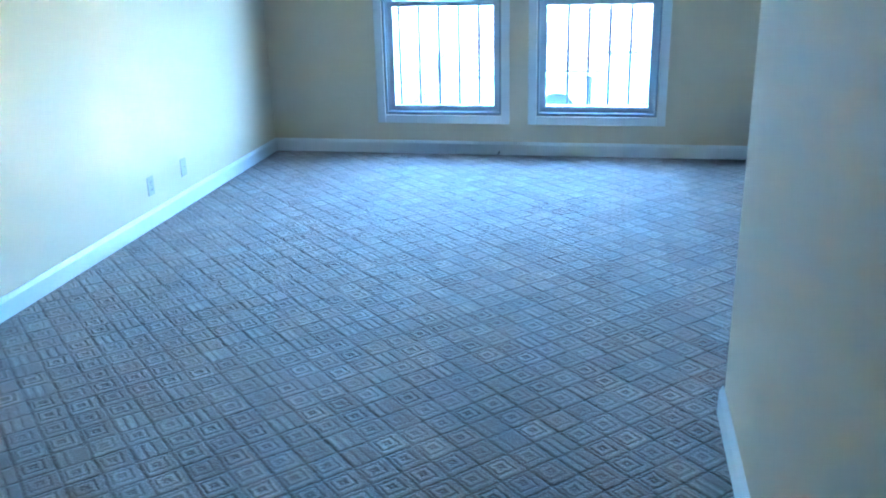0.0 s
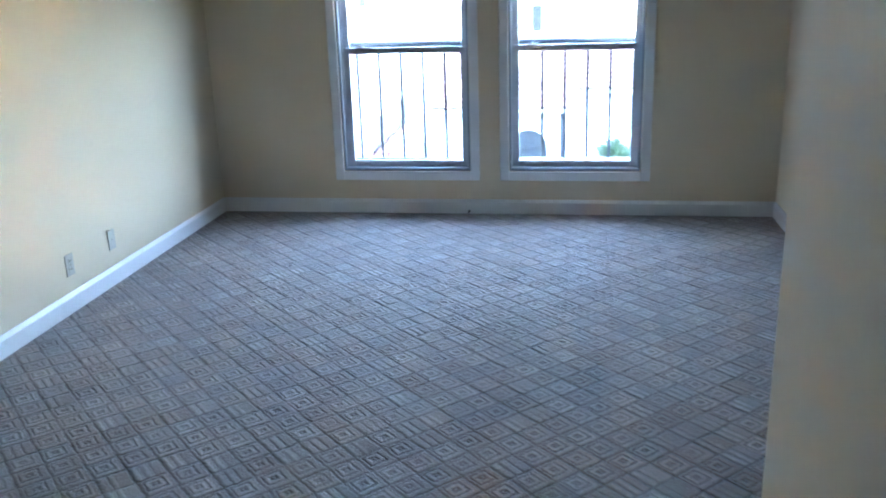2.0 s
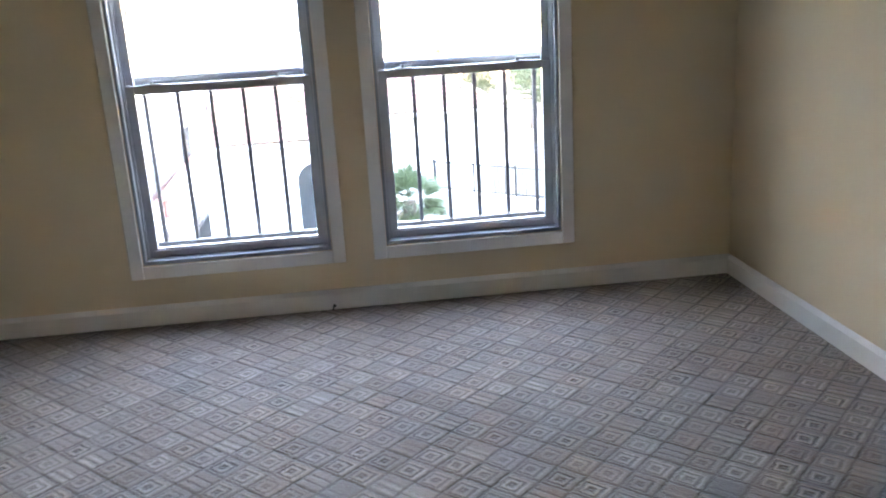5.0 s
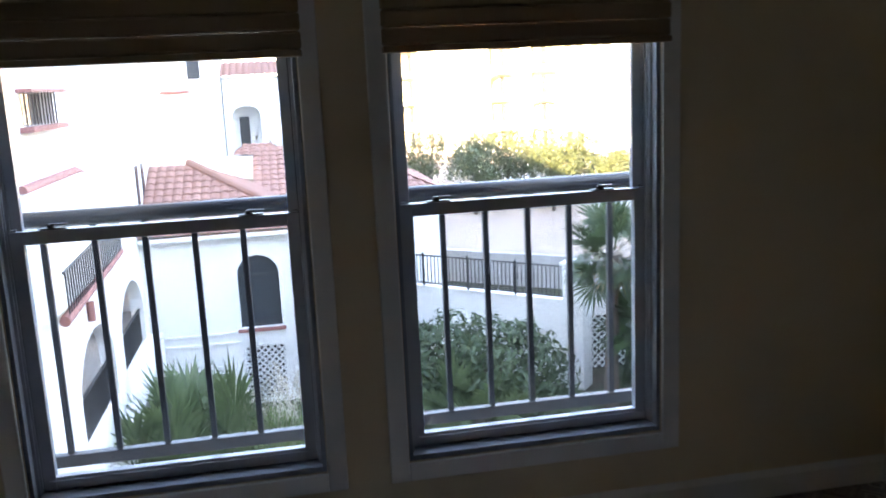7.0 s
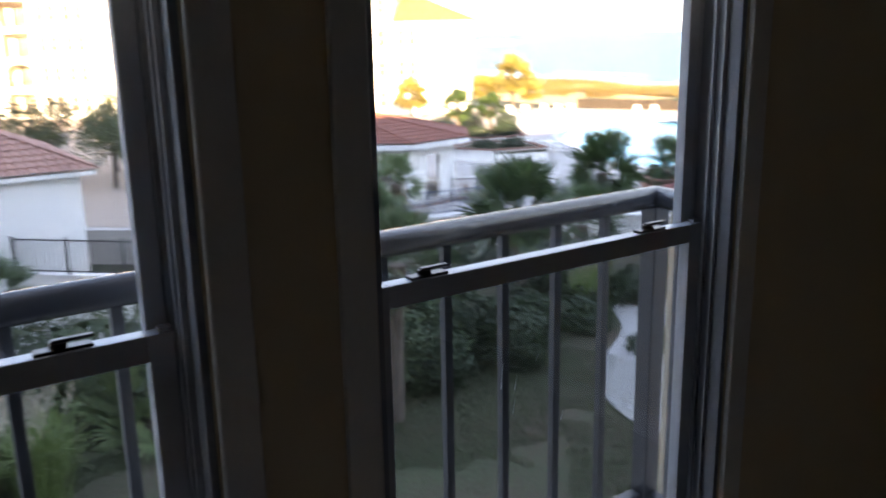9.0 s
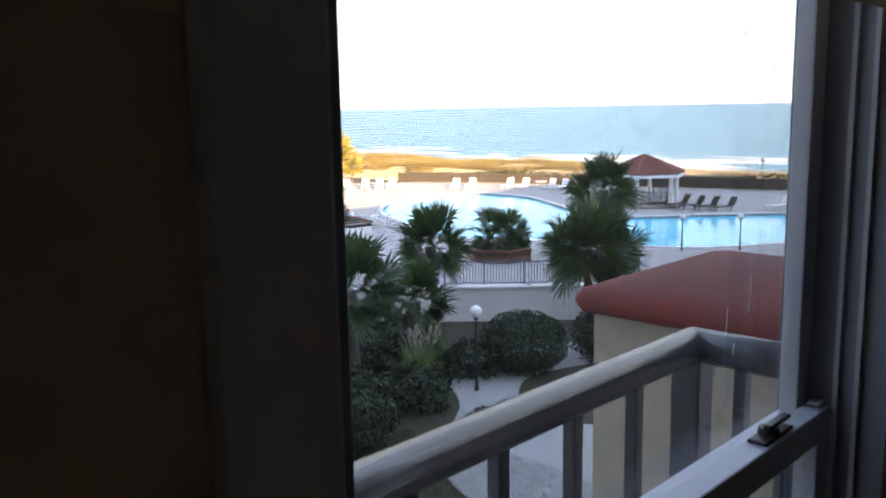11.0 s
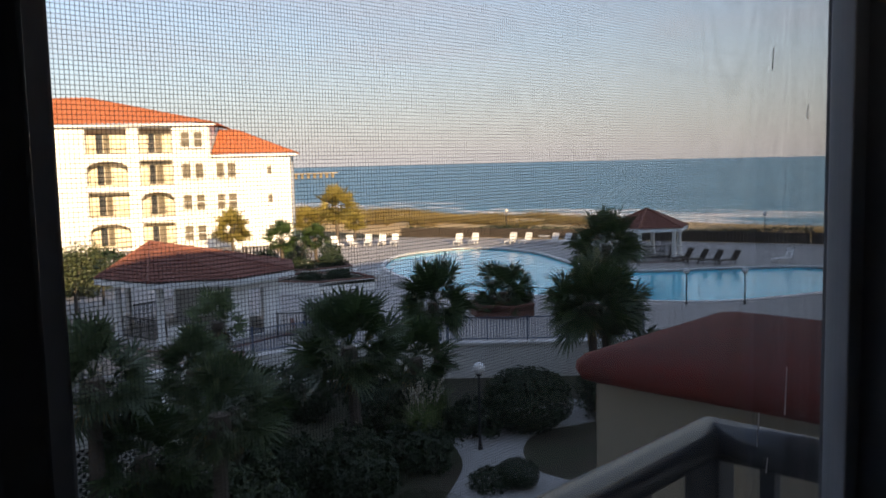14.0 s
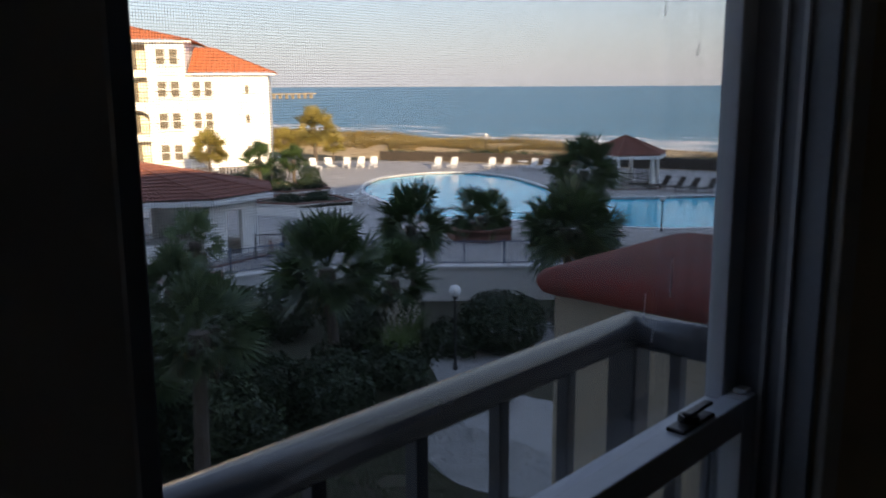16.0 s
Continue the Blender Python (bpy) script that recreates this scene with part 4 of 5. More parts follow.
for i in range(5):
    bm.faces.new((lo[i], lo[(i + 1) % 5], hi[(i + 1) % 5], hi[i]))
bm.faces.new(hi); bm.faces.new(lo[::-1])
bmesh.ops.recalc_face_normals(bm, faces=bm.faces)
part("porch_wall", bm, STUCCO, wing)
for (ya, za), (yb, zb) in (((11.5, 0.24), (15.2, 0.24)), ((15.2, 0.24), (19.2, -0.72))):
    part("coping", tube(bmesh.new(), (WX + 0.2, ya, za), (WX + 0.2, yb, zb), 0.09, seg=8), PINKCAP, wing)
part("coping", tube(bmesh.new(), (WX + 0.3, 12.6, -2.15), (WX + 0.3, 18.2, -1.92), 0.10, seg=8), PINKCAP, wing)
bm = bmesh.new()
for j in range(30):
    t = j / 29
    box(bm, WX + 0.36, 12.7 + 5.3 * t, -2.05 + 0.2 * t, WX + 0.385, 12.72 + 5.3 * t, -1.3 + 0.2 * t)
tube(bm, (WX + 0.37, 12.6, -1.3), (WX + 0.37, 18.1, -1.1), 0.025, seg=6)
part("stair_railing", bm, BLACKMETAL, wing, "dark iron stair railing")
part("house_lantern", tube(bmesh.new(), (WX + 0.08, 15.6, -2.9), (WX + 0.08, 15.6, -2.5), 0.08, seg=8), PINKCAP, wing)
part("downpipe", tube(bmesh.new(), (WX + 0.06, WY1 - 0.2, -3), (WX + 0.06, WY1 - 0.2, 6.5), 0.06, seg=8), STUCCO, wing)
# taller part behind, with balconies
part("rear_wall", boxm(-9.5, 31.5, GZ, -2.6, 41, 4.4), STUCCO, wing)
part("tower", boxm(-4.2, 30.3, GZ, -3.45, 31.05, 1.66), STUCCO, wing)
part("tower_cap", boxm(-4.32, 30.2, 1.662, -3.35, 31.15, 1.78, bevel=0.03), PINKCAP, wing, "red tower cap")
for z in (2.2, 3.3):
    part("rear_window", boxm(-3.4, 31.44, z, -2.95, 31.498, z + 0.75), PANE, wing)
# house with an arched loggia beyond the tile roofs
lh = thing("loggia_house", "white stucco house with an arched loggia", "building", (-1, 38, GZ))
LM = Matrix.Translation((0, 38, 0))
part("wall", holed_wall(bmesh.new(), LM, -2.55, 1.3, GZ, 2.3, 0.3, [(-2.25, -1.25, -0.95, 1.05), (0.1, -0.9, 0.55, 0.25)]), STUCCO, lh)
part("arch", arch_piece(bmesh.new(), LM, -2.25, -0.95, 0.55, 1.05, 0.3), STUCCO, lh)
part("wall", boxm(-2.34, 38.95, GZ, 0.99, 39.2, 2.3), STUCCO, lh)
part("wall", boxm(1.0, 38.301, GZ, 1.3, 40.999, 2.3), STUCCO, lh)
part("wall", boxm(-2.55, 38.301, GZ, -2.35, 40.999, 2.3), STUCCO, lh)
part("floor_slab", boxm(-2.34, 38.301, -1.5, 0.99, 38.949, -1.26), CONC, lh)
part("window", boxm(0.1, 38.2, -0.9, 0.55, 38.25, 0.25), REFLPANE, lh)
part("loggia_door", boxm(-1.95, 38.88, -1.25, -1.5, 38.945, 0.5), PANE, lh)
part("roof", roof_face(bmesh.new(), Vector((-2.8, 37.6, 2.31)), Vector((1.6, 37.6, 2.31)), Vector((-2.8, 39.7, 3.0)), Vector((1.0, 39.7, 3.0))), FADED, lh)
part("roof_slab", boxm(-2.7, 37.7, 2.301, 1.5, 41.4, 2.309), STUCCO, lh)

# tile-roofed house with the arched window and lattice
tb = thing("garden_house", "white stucco house with arched window and clay tile roof", "building", (-2, 25, GZ))
BX0, BX1, BY0, BY1, BE = -4.39, 0.2, 22.8, 29.4, -2.35
BM = Matrix.Translation((0, BY0, 0))
AW = (-1.76, -5.33, -0.55, -3.08)
LT = (-1.72, -7.6, -0.55, -5.9)
part("wall", holed_wall(bmesh.new(), BM, BX0, BX1, GZ, BE, 0.3, [AW, LT]), STUCCO, tb)
part("arch", arch_piece(bmesh.new(), BM, AW[0], AW[2], -3.7, AW[3], 0.3), STUCCO, tb)
part("wall", boxm(BX1 - 0.3, BY0 + 0.301, GZ, BX1, BY1, BE), STUCCO, tb)
aw = part("window", boxm(AW[0], BY0 + 0.2, AW[1], AW[2], BY0 + 0.26, AW[3]), PANE, tb, "dark arched window")
part("glazing_bar", boxm(AW[0], BY0 + 0.16, -3.78, AW[2], BY0 + 0.195, -3.70), BLACKMETAL, aw)
part("window_sill", boxm(AW[0] - 0.1, BY0 - 0.1, AW[1] - 0.1, AW[2] + 0.1, BY0 + 0.15, AW[1] - 0.002), PINKCAP, tb, "red sill")
# black sheet added for the shade seen between the slats
part("lattice_gap_shade", boxm(LT[0], BY0 + 0.24, LT[1], LT[2], BY0 + 0.28, LT[3]), DARK, tb)


def lattice(x0, z0, x1, z1, y, parent, step=0.2):
    w, h = x1 - x0, z1 - z0
    n = int((w + h) / step)
    for sgn in (1, -1):
        for i in range(n + 1):
            c = i * step
            a, b = max(0, c - h), min(w, c)
            if b - a < 0.05:
                continue
            p, q = (a, c - a), (b, c - b)
            if sgn < 0:
                p, q = (w - p[0], p[1]), (w - q[0], q[1])
            P0, P1 = Vector((x0 + p[0], y + 0.012 * sgn, z0 + p[1])), Vector((x0 + q[0], y + 0.012 * sgn, z0 + q[1]))
            d = (P1 - P0)
            mm = Matrix.Translation((P0 + P1) / 2) @ Matrix.Rotation(-math.atan2(d.z, d.x), 4, "Y")
            part("lattice_slat", tbox(mm, -d.length / 2, -0.011, -0.028, d.length / 2, 0.011, 0.028), WHITEPL, parent)


lattice(LT[0], LT[1], LT[2], LT[3], BY0 + 0.1, tb)
for z in (-5.75, -5.45):
    part("string_course", boxm(BX0, BY0 - 0.05, z, AW[0] - 0.11, BY0 - 0.002, z + 0.06), STUCCO, tb)
part("downpipe", tube(bmesh.new(), (BX1 - 0.25, BY0 - 0.07, GZ), (BX1 - 0.25, BY0 - 0.07, BE - 0.1), 0.05, seg=8), RAIL, tb)
ov, rz = 0.45, -0.62
X0, X1, Y0, Y1 = BX0 + 0.01, BX1 + ov, BY0 - ov, BY1
ry = 26.1
for q in (((X0, Y0, BE), (X1, Y0, BE), (X0, ry, rz), (X1 - 3.8, ry, rz)), ((X1, Y0, BE), (X1, Y1, BE), (X1 - 3.8, ry, rz), (X1 - 3.8, ry, rz))):
    part("roof", roof_face(bmesh.new(), *q, sp=0.28, course=0.38), FADED, tb, "faded clay barrel tiles")
part("hip_ridge", tube(bmesh.new(), (X1, Y0, BE + 0.08), (X1 - 3.8, ry, rz + 0.1), 0.13, seg=8), FADED, tb)
part("soffit", boxm(X0, Y0 + 0.03, BE - 0.14, X1 - 0.03, BY0 - 0.002, BE - 0.02), STUCCO, tb)
part("soffit", boxm(BX1 + 0.002, BY0, BE - 0.14, X1 - 0.03, Y1, BE - 0.02), STUCCO, tb)
# lower wing to its side and flat parapet behind
part("side_wall", boxm(BX1 + 0.002, 26.3, GZ, 5.0, 26.6, -2.2), STUCCO, tb)
for q in (((-1.2, 25.9, -2.15), (5.5, 25.9, -2.15), (-1.2, 30.2, -0.45), (1.6, 30.2, -0.45)), ((5.5, 25.9, -2.15), (5.5, 34.5, -2.15), (1.6, 30.2, -0.45), (1.6, 30.2, -0.45))):
    part("roof", roof_face(bmesh.new(), *q, sp=0.28, course=0.38), FADED, tb, "faded clay barrel tiles")
part("soffit", boxm(BX1 + 0.5, 25.95, -2.3, 5.4, 26.29, -2.18), STUCCO, tb)
part("side_wall", boxm(4.7, 26.601, GZ, 5.0, 34, -2.2), STUCCO, tb)
part("parapet", boxm(-2.6, 30.3, -1.6, 0.3, 31.4, -0.78), STUCCO, tb)
part("rear_roof", roof_face(bmesh.new(), (-2.0, 30.9, -0.77), (-0.1, 30.9, -0.77), (-1.6, 32.3, -0.42), (-0.5, 32.3, -0.42)), FADED, tb)


# ---- gazebos ----
def fan_roof(bm, e0, e1, peak, count, rows):
    """Barrel tiles on one pointed slope that close up towards the peak, in lapped courses."""
    e0, e1, peak = Vector(e0), Vector(e1), Vector(peak)
    nrm = (e1 - e0).cross(peak - e0).normalized()
    if nrm.z < 0:
        nrm = -nrm
    sp = (e1 - e0).length / count
    prev = None
    for i in range(count * 4 + 1):
        foot = e0.lerp(e1, i / (count * 4))
        bump = 0.20 * sp * abs(math.sin(math.pi * i / 4))
        col = []
        for k in range(rows):
            for f, lip in ((0, 0.045), (1, 0.0)):
                t = min((k + f) / rows, 0.995)
                col.append(bm.verts.new(foot.lerp(peak, t) + nrm * (bump * (1 - t) + lip)))
        if prev:
            for k in range(len(col) - 1):
                bm.faces.new((prev[k], col[k], col[k + 1], prev[k + 1]))
        prev = col
    return bm


def gazebo(c, R, floor, eave, apex, walls, turn, label, n=8, off=(0, 0)):
    g = thing("gazebo", label, "gazebo", (c[0], c[1], floor))
    pt = lambda r, i: (c[0] + r * math.cos(turn + i * 2 * math.pi / n), c[1] + r * math.sin(turn + i * 2 * math.pi / n))
    peak = (c[0] + off[0], c[1] + off[1])
    for i in range(n):
        a, b = pt(R, i), pt(R, i + 1)
        part("roof_panel", fan_roof(bmesh.new(), (*a, eave), (*b, eave), (*peak, apex), 13, 12), DARKTILE, g, "dark red clay tiles")
        part("hip_ridge", tube(bmesh.new(), (*a, eave + 0.06), (*peak, apex + 0.06), 0.07, seg=6), DARKTILE, g)
        mm = frame_of(a, b)
        L = (Vector(a) - Vector(b)).length
        part("fascia", tbox(mm, 0, -0.03, eave - 0.24, L, 0.05, eave - 0.005), WHITEPL, g)
        p = pt(R * 0.80, i)
        bm = bmesh.new()
        tube(bm, (*p, floor), (*p, floor + 0.25), 0.26, 0.24, 16)
        tube(bm, (*p, floor + 0.25), (*p, eave - 0.3), 0.17, 0.15, 16)
        tube(bm, (*p, eave - 0.3), (*p, eave - 0.02), 0.2, 0.24, 16)
        part("column", bm, WHITEPL, g)
        if i in walls:
            q, q2 = pt(R * 0.83, i), pt(R * 0.83, i + 1)
            mm = frame_of(q, q2)
            L = (Vector(q) - Vector(q2)).length
            hole = (L * 0.36, floor + 0.02, L * 0.68, floor + 2.1)
            part("wall_panel", holed_wall(bmesh.new(), mm, 0, L, floor, eave - 0.02, 0.15, [hole] if i % 2 else []), STUCCO, g)
        else:
            q, q2 = pt(R * 0.8, i), pt(R * 0.8, i + 1)
            mm = frame_of(q, q2)
            L = (Vector(q) - Vector(q2)).length
            if i % 2:
                bm = bmesh.new()
                for z in (0.15, 1.0):
                    box(bm, 0.25, -0.02, floor + z, L - 0.25, 0.02, floor + z + 0.05)
                for j in range(20):
                    x = 0.3 + (L - 0.6) * j / 19
                    box(bm, x - 0.012, -0.012, floor + 0.2, x + 0.012, 0.012, floor + 1.0)
                bm.transform(mm)
                part("railing", bm, BLACKMETAL, g)
            else:
                part("low_wall", tbox(mm, 0.25, -0.1, floor, 0.9, 0.1, floor + 0.8, bevel=0.02), STUCCO, g)
    part("soffit", prism(bmesh.new(), [pt(R * 0.98, i) for i in range(n)], eave - 0.1, eave - 0.03), WHITEPL, g)
    part("floor_slab", prism(bmesh.new(), [pt(R * 0.95, i) for i in range(n)], floor - 0.5, floor), CONC, g)
    part("brick_step", prism(bmesh.new(), [pt(R * 1.0, i) for i in range(n)], floor - 0.55, floor - 0.12), BRICK, g)
    return g


gazebo(plan(19.3, 33.9), 4.75, DZ + 0.16, -3.25, -1.85, {5, 6, 7, 0}, radians(33), "white octagonal pavilion with red clay tile roof", off=(-1.9, 1.05))
gazebo(plan(55.3, 30.2), 3.3, DZ + 0.16, -3.7, -2.35, set(), radians(20), "small white pool gazebo with red tile roof", 6)


# ---- fences, lamps, furniture ----
def fence(pts, z, h, gap, material, label, name="fence", thick=0.012):
    pts = [plan(*p) for p in pts]
    f = thing(name, label, "fence", (*pts[0], z))
    bm = boxm(-thick, -thick, 0.08, thick, thick, h)
    slat = bpy.data.meshes.new("slat")
    bm.to_mesh(slat)
    bm.free()
    slat.materials.append(material)
    for a, b in zip(pts, pts[1:]):
        mm = frame_of(a, b)
        L = (Vector(a) - Vector(b)).length
        for zz in (0.08, h - 0.04):
            part("rail", tbox(mm, 0, -0.018, z + zz, L, 0.018, z + zz + 0.04), material, f)
        k = max(1, round(L / 1.9))
        for i in range(k + 1):
            part("post", tbox(mm, L * i / k - 0.03, -0.03, z, L * i / k + 0.03, 0.03, z + h + 0.08), material, f)
        for i in range(int(L / gap)):
            s = new("slat", slat)
            s.parent = f
            s.matrix_parent_inverse = f.matrix_basis.inverted()
            s.matrix_basis = mm @ Matrix.Translation(((i + 0.5) * gap, 0, z))
    return f


fence([(24.7, 22.9), (27.0, 20.3), (30.5, 16.7)], DZ + 0.06, 1.05, 0.13, BLUEMETAL, "blue-grey metal railing on the terrace edge", "railing")
fence([(15.8, 28.25), (20.3, 27.2), (24.5, 23.1)], DZ + 0.06, 1.05, 0.13, BLUEMETAL, "blue-grey metal railing on the terrace edge", "railing")
fence([(1.9, 25.0), (6.85, 20.22)], -5.0, 1.05, 0.14, BLACKMETAL, "black iron railing on a white wall", "railing")
fence([(20.6, 29.6), (21.6, 28.9)], DZ, 1.15, 0.13, BLACKMETAL, "black iron gate by the pavilion", "metal_gate")
fence([(22.6, 30.1), (25.2, 31.3), (28.0, 32.6)], DZ, 1.1, 0.13, BLACKMETAL, "black iron railing by the steps", "railing")
fence([(73.4, 6), (71.4, 23.5), (66, 40), (62, 51.5), (57.5, 60)], DZ, 1.0, 0.3, WOOD, "dark weathered wooden fence before the dunes", "wooden_fence", 0.13)
fence([(26, 62), (34, 56.5), (41, 53)], DZ, 1.3, 0.28, WOOD, "dark weathered boardwalk fence", "wooden_fence", 0.05)


def lamp():
    o = thing("street_lamp", "slim dark garden lamp with a white globe", "lamp", group="garden lamps")
    bm = bmesh.new()
    tube(bm, (0, 0, 0), (0, 0, 0.25), 0.09, 0.06, 10)
    tube(bm, (0, 0, 0.25), (0, 0, 2.45), 0.045, 0.035, 10)
    part("pole", bm, BLACKMETAL, o)
    part("collar", tube(bmesh.new(), (0, 0, 2.45), (0, 0, 2.53), 0.08, 0.11, 10), BLACKMETAL, o)
    bm = bmesh.new()
    bmesh.ops.create_uvsphere(bm, u_segments=16, v_segments=10, radius=0.2, matrix=Matrix.Translation((0, 0, 2.7)))
    for f in bm.faces:
        f.smooth = True
    part("globe", bm, GLOBE, o)
    return o


L0 = lamp()
L0.matrix_basis = pose(*plan(18.9, 16.1), GZ)
for x, y, z in ((39.0, 18.9, DZ), (41.0, 16.6, DZ), (70.0, 26.8, DZ), (62.5, 35.5, DZ), (69.0, 55.0, DZ - 0.4), (33.2, 45.5, DZ), (34.6, 46.3, DZ), (8.6, 21.4, -5.4), (27.5, 43.5, DZ)):
    low = abs(x - 40) < 1.5
    c = copy_thing(L0, pose(*plan(x, y), z))
    if low:
        c.scale = (0.9, 0.9, 0.66)  # low lamps on the pool's edge


def lounger(finish, label):
    o = thing("sun_lounger", label, "lounger", group="loungers by the pool")
    part("frame", boxm(-0.33, -0.55, 0.30, 0.33, 0.95, 0.36, bevel=0.015), finish, o)
    bm = boxm(-0.33, 0, 0, 0.33, 0.75, 0.05, bevel=0.015)
    bm.transform(Matrix.Translation((0, -0.55, 0.36)) @ Matrix.Rotation(radians(122), 4, "X"))
    part("backrest", bm, finish, o)
    for x in (-0.29, 0.25):
        for y in (-0.5, 0.85):
            part("leg", boxm(x, y, 0, x + 0.05, y + 0.05, 0.30), finish, o)
    return o


C0 = lounger(WHITEPL, "white resin sun lounger on the pool deck")
C0.matrix_basis = pose(*plan(58.6, 46.2), DZ, 0, 0, 110)
seat_rows = [(59.2, 44.9, 105), (60.2, 42.6, 100), (60.6, 41.5, 98), (61.0, 40.4, 96), (56.5, 49.0, 118), (55.6, 50.2, 122), (52.2, 55.4, 130), (51.4, 56.3, 132), (50.4, 57.2, 135), (49.0, 58.0, 150), (47.6, 58.4, 160),
             (58.4, 21.0, 75)]
for x, y, a in seat_rows:
    copy_thing(C0, pose(*plan(x, y), DZ, 0, 0, a))
D0 = lounger(WOOD, "dark wooden sun lounger beside the pool gazebo")
D0.matrix_basis = pose(*plan(54.9, 28.5), DZ, 0, 0, 60)
for x, y, a in ((55.0, 27.2, 65), (54.9, 26.0, 62), (55.0, 24.9, 66), (55.4, 23.8, 64)):
    copy_thing(D0, pose(*plan(x, y), DZ, 0, 0, a))


def table(p):
    o = thing("patio_table", "round white patio table on the pool deck", "table", (0, 0, 0), "patio tables")
    part("tabletop", tube(bmesh.new(), (0, 0, 0.70), (0, 0, 0.74), 0.55, seg=24), WHITEPL, o)
    for i in range(4):
        a = math.pi / 4 + i * math.pi / 2
        part("leg", tube(bmesh.new(), (0.42 * math.cos(a), 0.42 * math.sin(a), 0), (0.3 * math.cos(a), 0.3 * math.sin(a), 0.70), 0.02, seg=6), WHITEPL, o)
    o.matrix_basis = pose(*p)
    return o


def chair():
    o = thing("patio_chair", "white resin armchair by the patio table", "chair", (0, 0, 0), "chairs round the patio tables")
    part("seat", boxm(-0.24, -0.24, 0.40, 0.24, 0.24, 0.44, bevel=0.015), WHITEPL, o)
    bm = boxm(-0.24, -0.02, 0, 0.24, 0.02, 0.5, bevel=0.012)
    bm.transform(Matrix.Translation((0, 0.24, 0.44)) @ Matrix.Rotation(radians(-14), 4, "X"))
    part("backrest", bm, WHITEPL, o)
    for x in (-0.22, 0.18):
        for y in (-0.22, 0.18):
            part("leg", boxm(x, y, 0, x + 0.04, y + 0.04, 0.40), WHITEPL, o)
        part("armrest", boxm(x, -0.2, 0.62, x + 0.05, 0.26, 0.65), WHITEPL, o)
    return o


table((*plan(34.6, 38.8), DZ))
table((*plan(60.3, 43.6), DZ))
H0 = chair()
H0.matrix_basis = pose(*plan(35.4, 39.2), DZ, 0, 0, -70)
for x, y, a in ((34.1, 39.5, 30), (33.9, 38.3, 130), (35.1, 38.0, 220)):
    copy_thing(H0, pose(*plan(x, y), DZ, 0, 0, a))


def planter(pts, h, wall, cap, label, z=DZ):
    pts = [plan(*p) for p in pts]
    o = thing("planter", label, "planter", (*pts[0], z))
    n = len(pts)
    for i in range(n):
        a, b = pts[i], pts[(i + 1) % n]
        mm = frame_of(a, b)
        L = (Vector(a) - Vector(b)).length
        part("wall_panel", tbox(mm, 0, 0, z, L, 0.2, z + h), wall, o)
        part("cap", tbox(mm, -0.03, -0.05, z + h + 0.001, L + 0.03, 0.26, z + h + 0.08, bevel=0.01), cap, o)
    part("soil", prism(bmesh.new(), pts, z + h - 0.25, z + h - 0.06), LAWN, o)
    return o


planter([(27.6, 40.6), (29.2, 37.6), (32.6, 36.4), (33.4, 39.0), (31.0, 42.0)], 0.75, STUCCO, BRICK, "white stucco planter with brick cap and shrubs")
planter([(30.0, 44.0), (31.6, 41.6), (34.6, 40.9), (36.2, 44.0), (33.4, 46.6)], 0.9, STUCCO, BRICK, "white stucco planter with brick cap and shrubs")
planter([(29.6, 25.4), (30.4, 23.9), (31.8, 23.5), (32.6, 24.6), (31.9, 26.3), (30.5, 26.7)], 0.55, BRICK, BRICK, "round brick planter by the pool")
planter([(15.0, 27.0), (16.6, 26.2), (17.4, 27.4), (15.9, 28.1)], 0.7, STUCCO, BRICK, "white stucco planter with red brick cap", DZ - 0.4)
pier = thing("pier", "long wooden fishing pier far out at sea", "pier", (330, 420, SEAZ))
PM = frame_of(plan(340, 550), plan(438, 556))
part("pier_deck", tbox(PM, -70, -2, -5.9, 120, 2, -5.0), PIERWOOD, pier)
for i in range(26):
    part("pile", tbox(PM, -68 + 7.3 * i, -1.5, SEAZ - 1, -67.4 + 7.3 * i, 1.5, -5.9), PIERWOOD, pier)

# ramp wall with its pillar and lattice below the terrace
rp = thing("ramp_wall", "white stucco ramp wall with a capped pillar", "wall", (6, 22, GZ), kind="structure")
RM = frame_of(plan(1.9, 25.0), plan(6.85, 20.22))
rl = (Vector(plan(1.9, 25.0)) - Vector(plan(6.85, 20.22))).length
part("wall_panel", tbox(RM, 0, 0.0, GZ - 0.1, rl, 0.2, -5.06), STUCCO, rp)
part("wall_cap", tbox(RM, 0, -0.05, -5.058, rl, 0.25, -5.0), STUCCO, rp)
part("pillar", tbox(RM, rl + 0.002, -0.25, GZ - 0.1, rl + 0.65, 0.4, -3.9), STUCCO, rp)
part("pillar_cap", tbox(RM, rl - 0.06, -0.31, -3.898, rl + 0.71, 0.46, -3.78, bevel=0.02), STUCCO, rp, "white pillar cap")
lx, ly = plan(7.25, 20.52)
# near-black sheet stands in for the unlit space behind this lattice
part("lattice_gap_shade", boxm(lx + 0.2, ly + 0.9, GZ, lx + 5.2, ly + 0.95, -5.9), DARK, rp)
lattice(lx + 0.2, GZ + 0.05, lx + 5.2, -5.9, ly + 0.84, rp, 0.24)
part("wall_panel", boxm(lx + 0.2, ly + 0.7, -5.88, lx + 5.2, ly + 0.98, -5.1), STUCCO, rp)

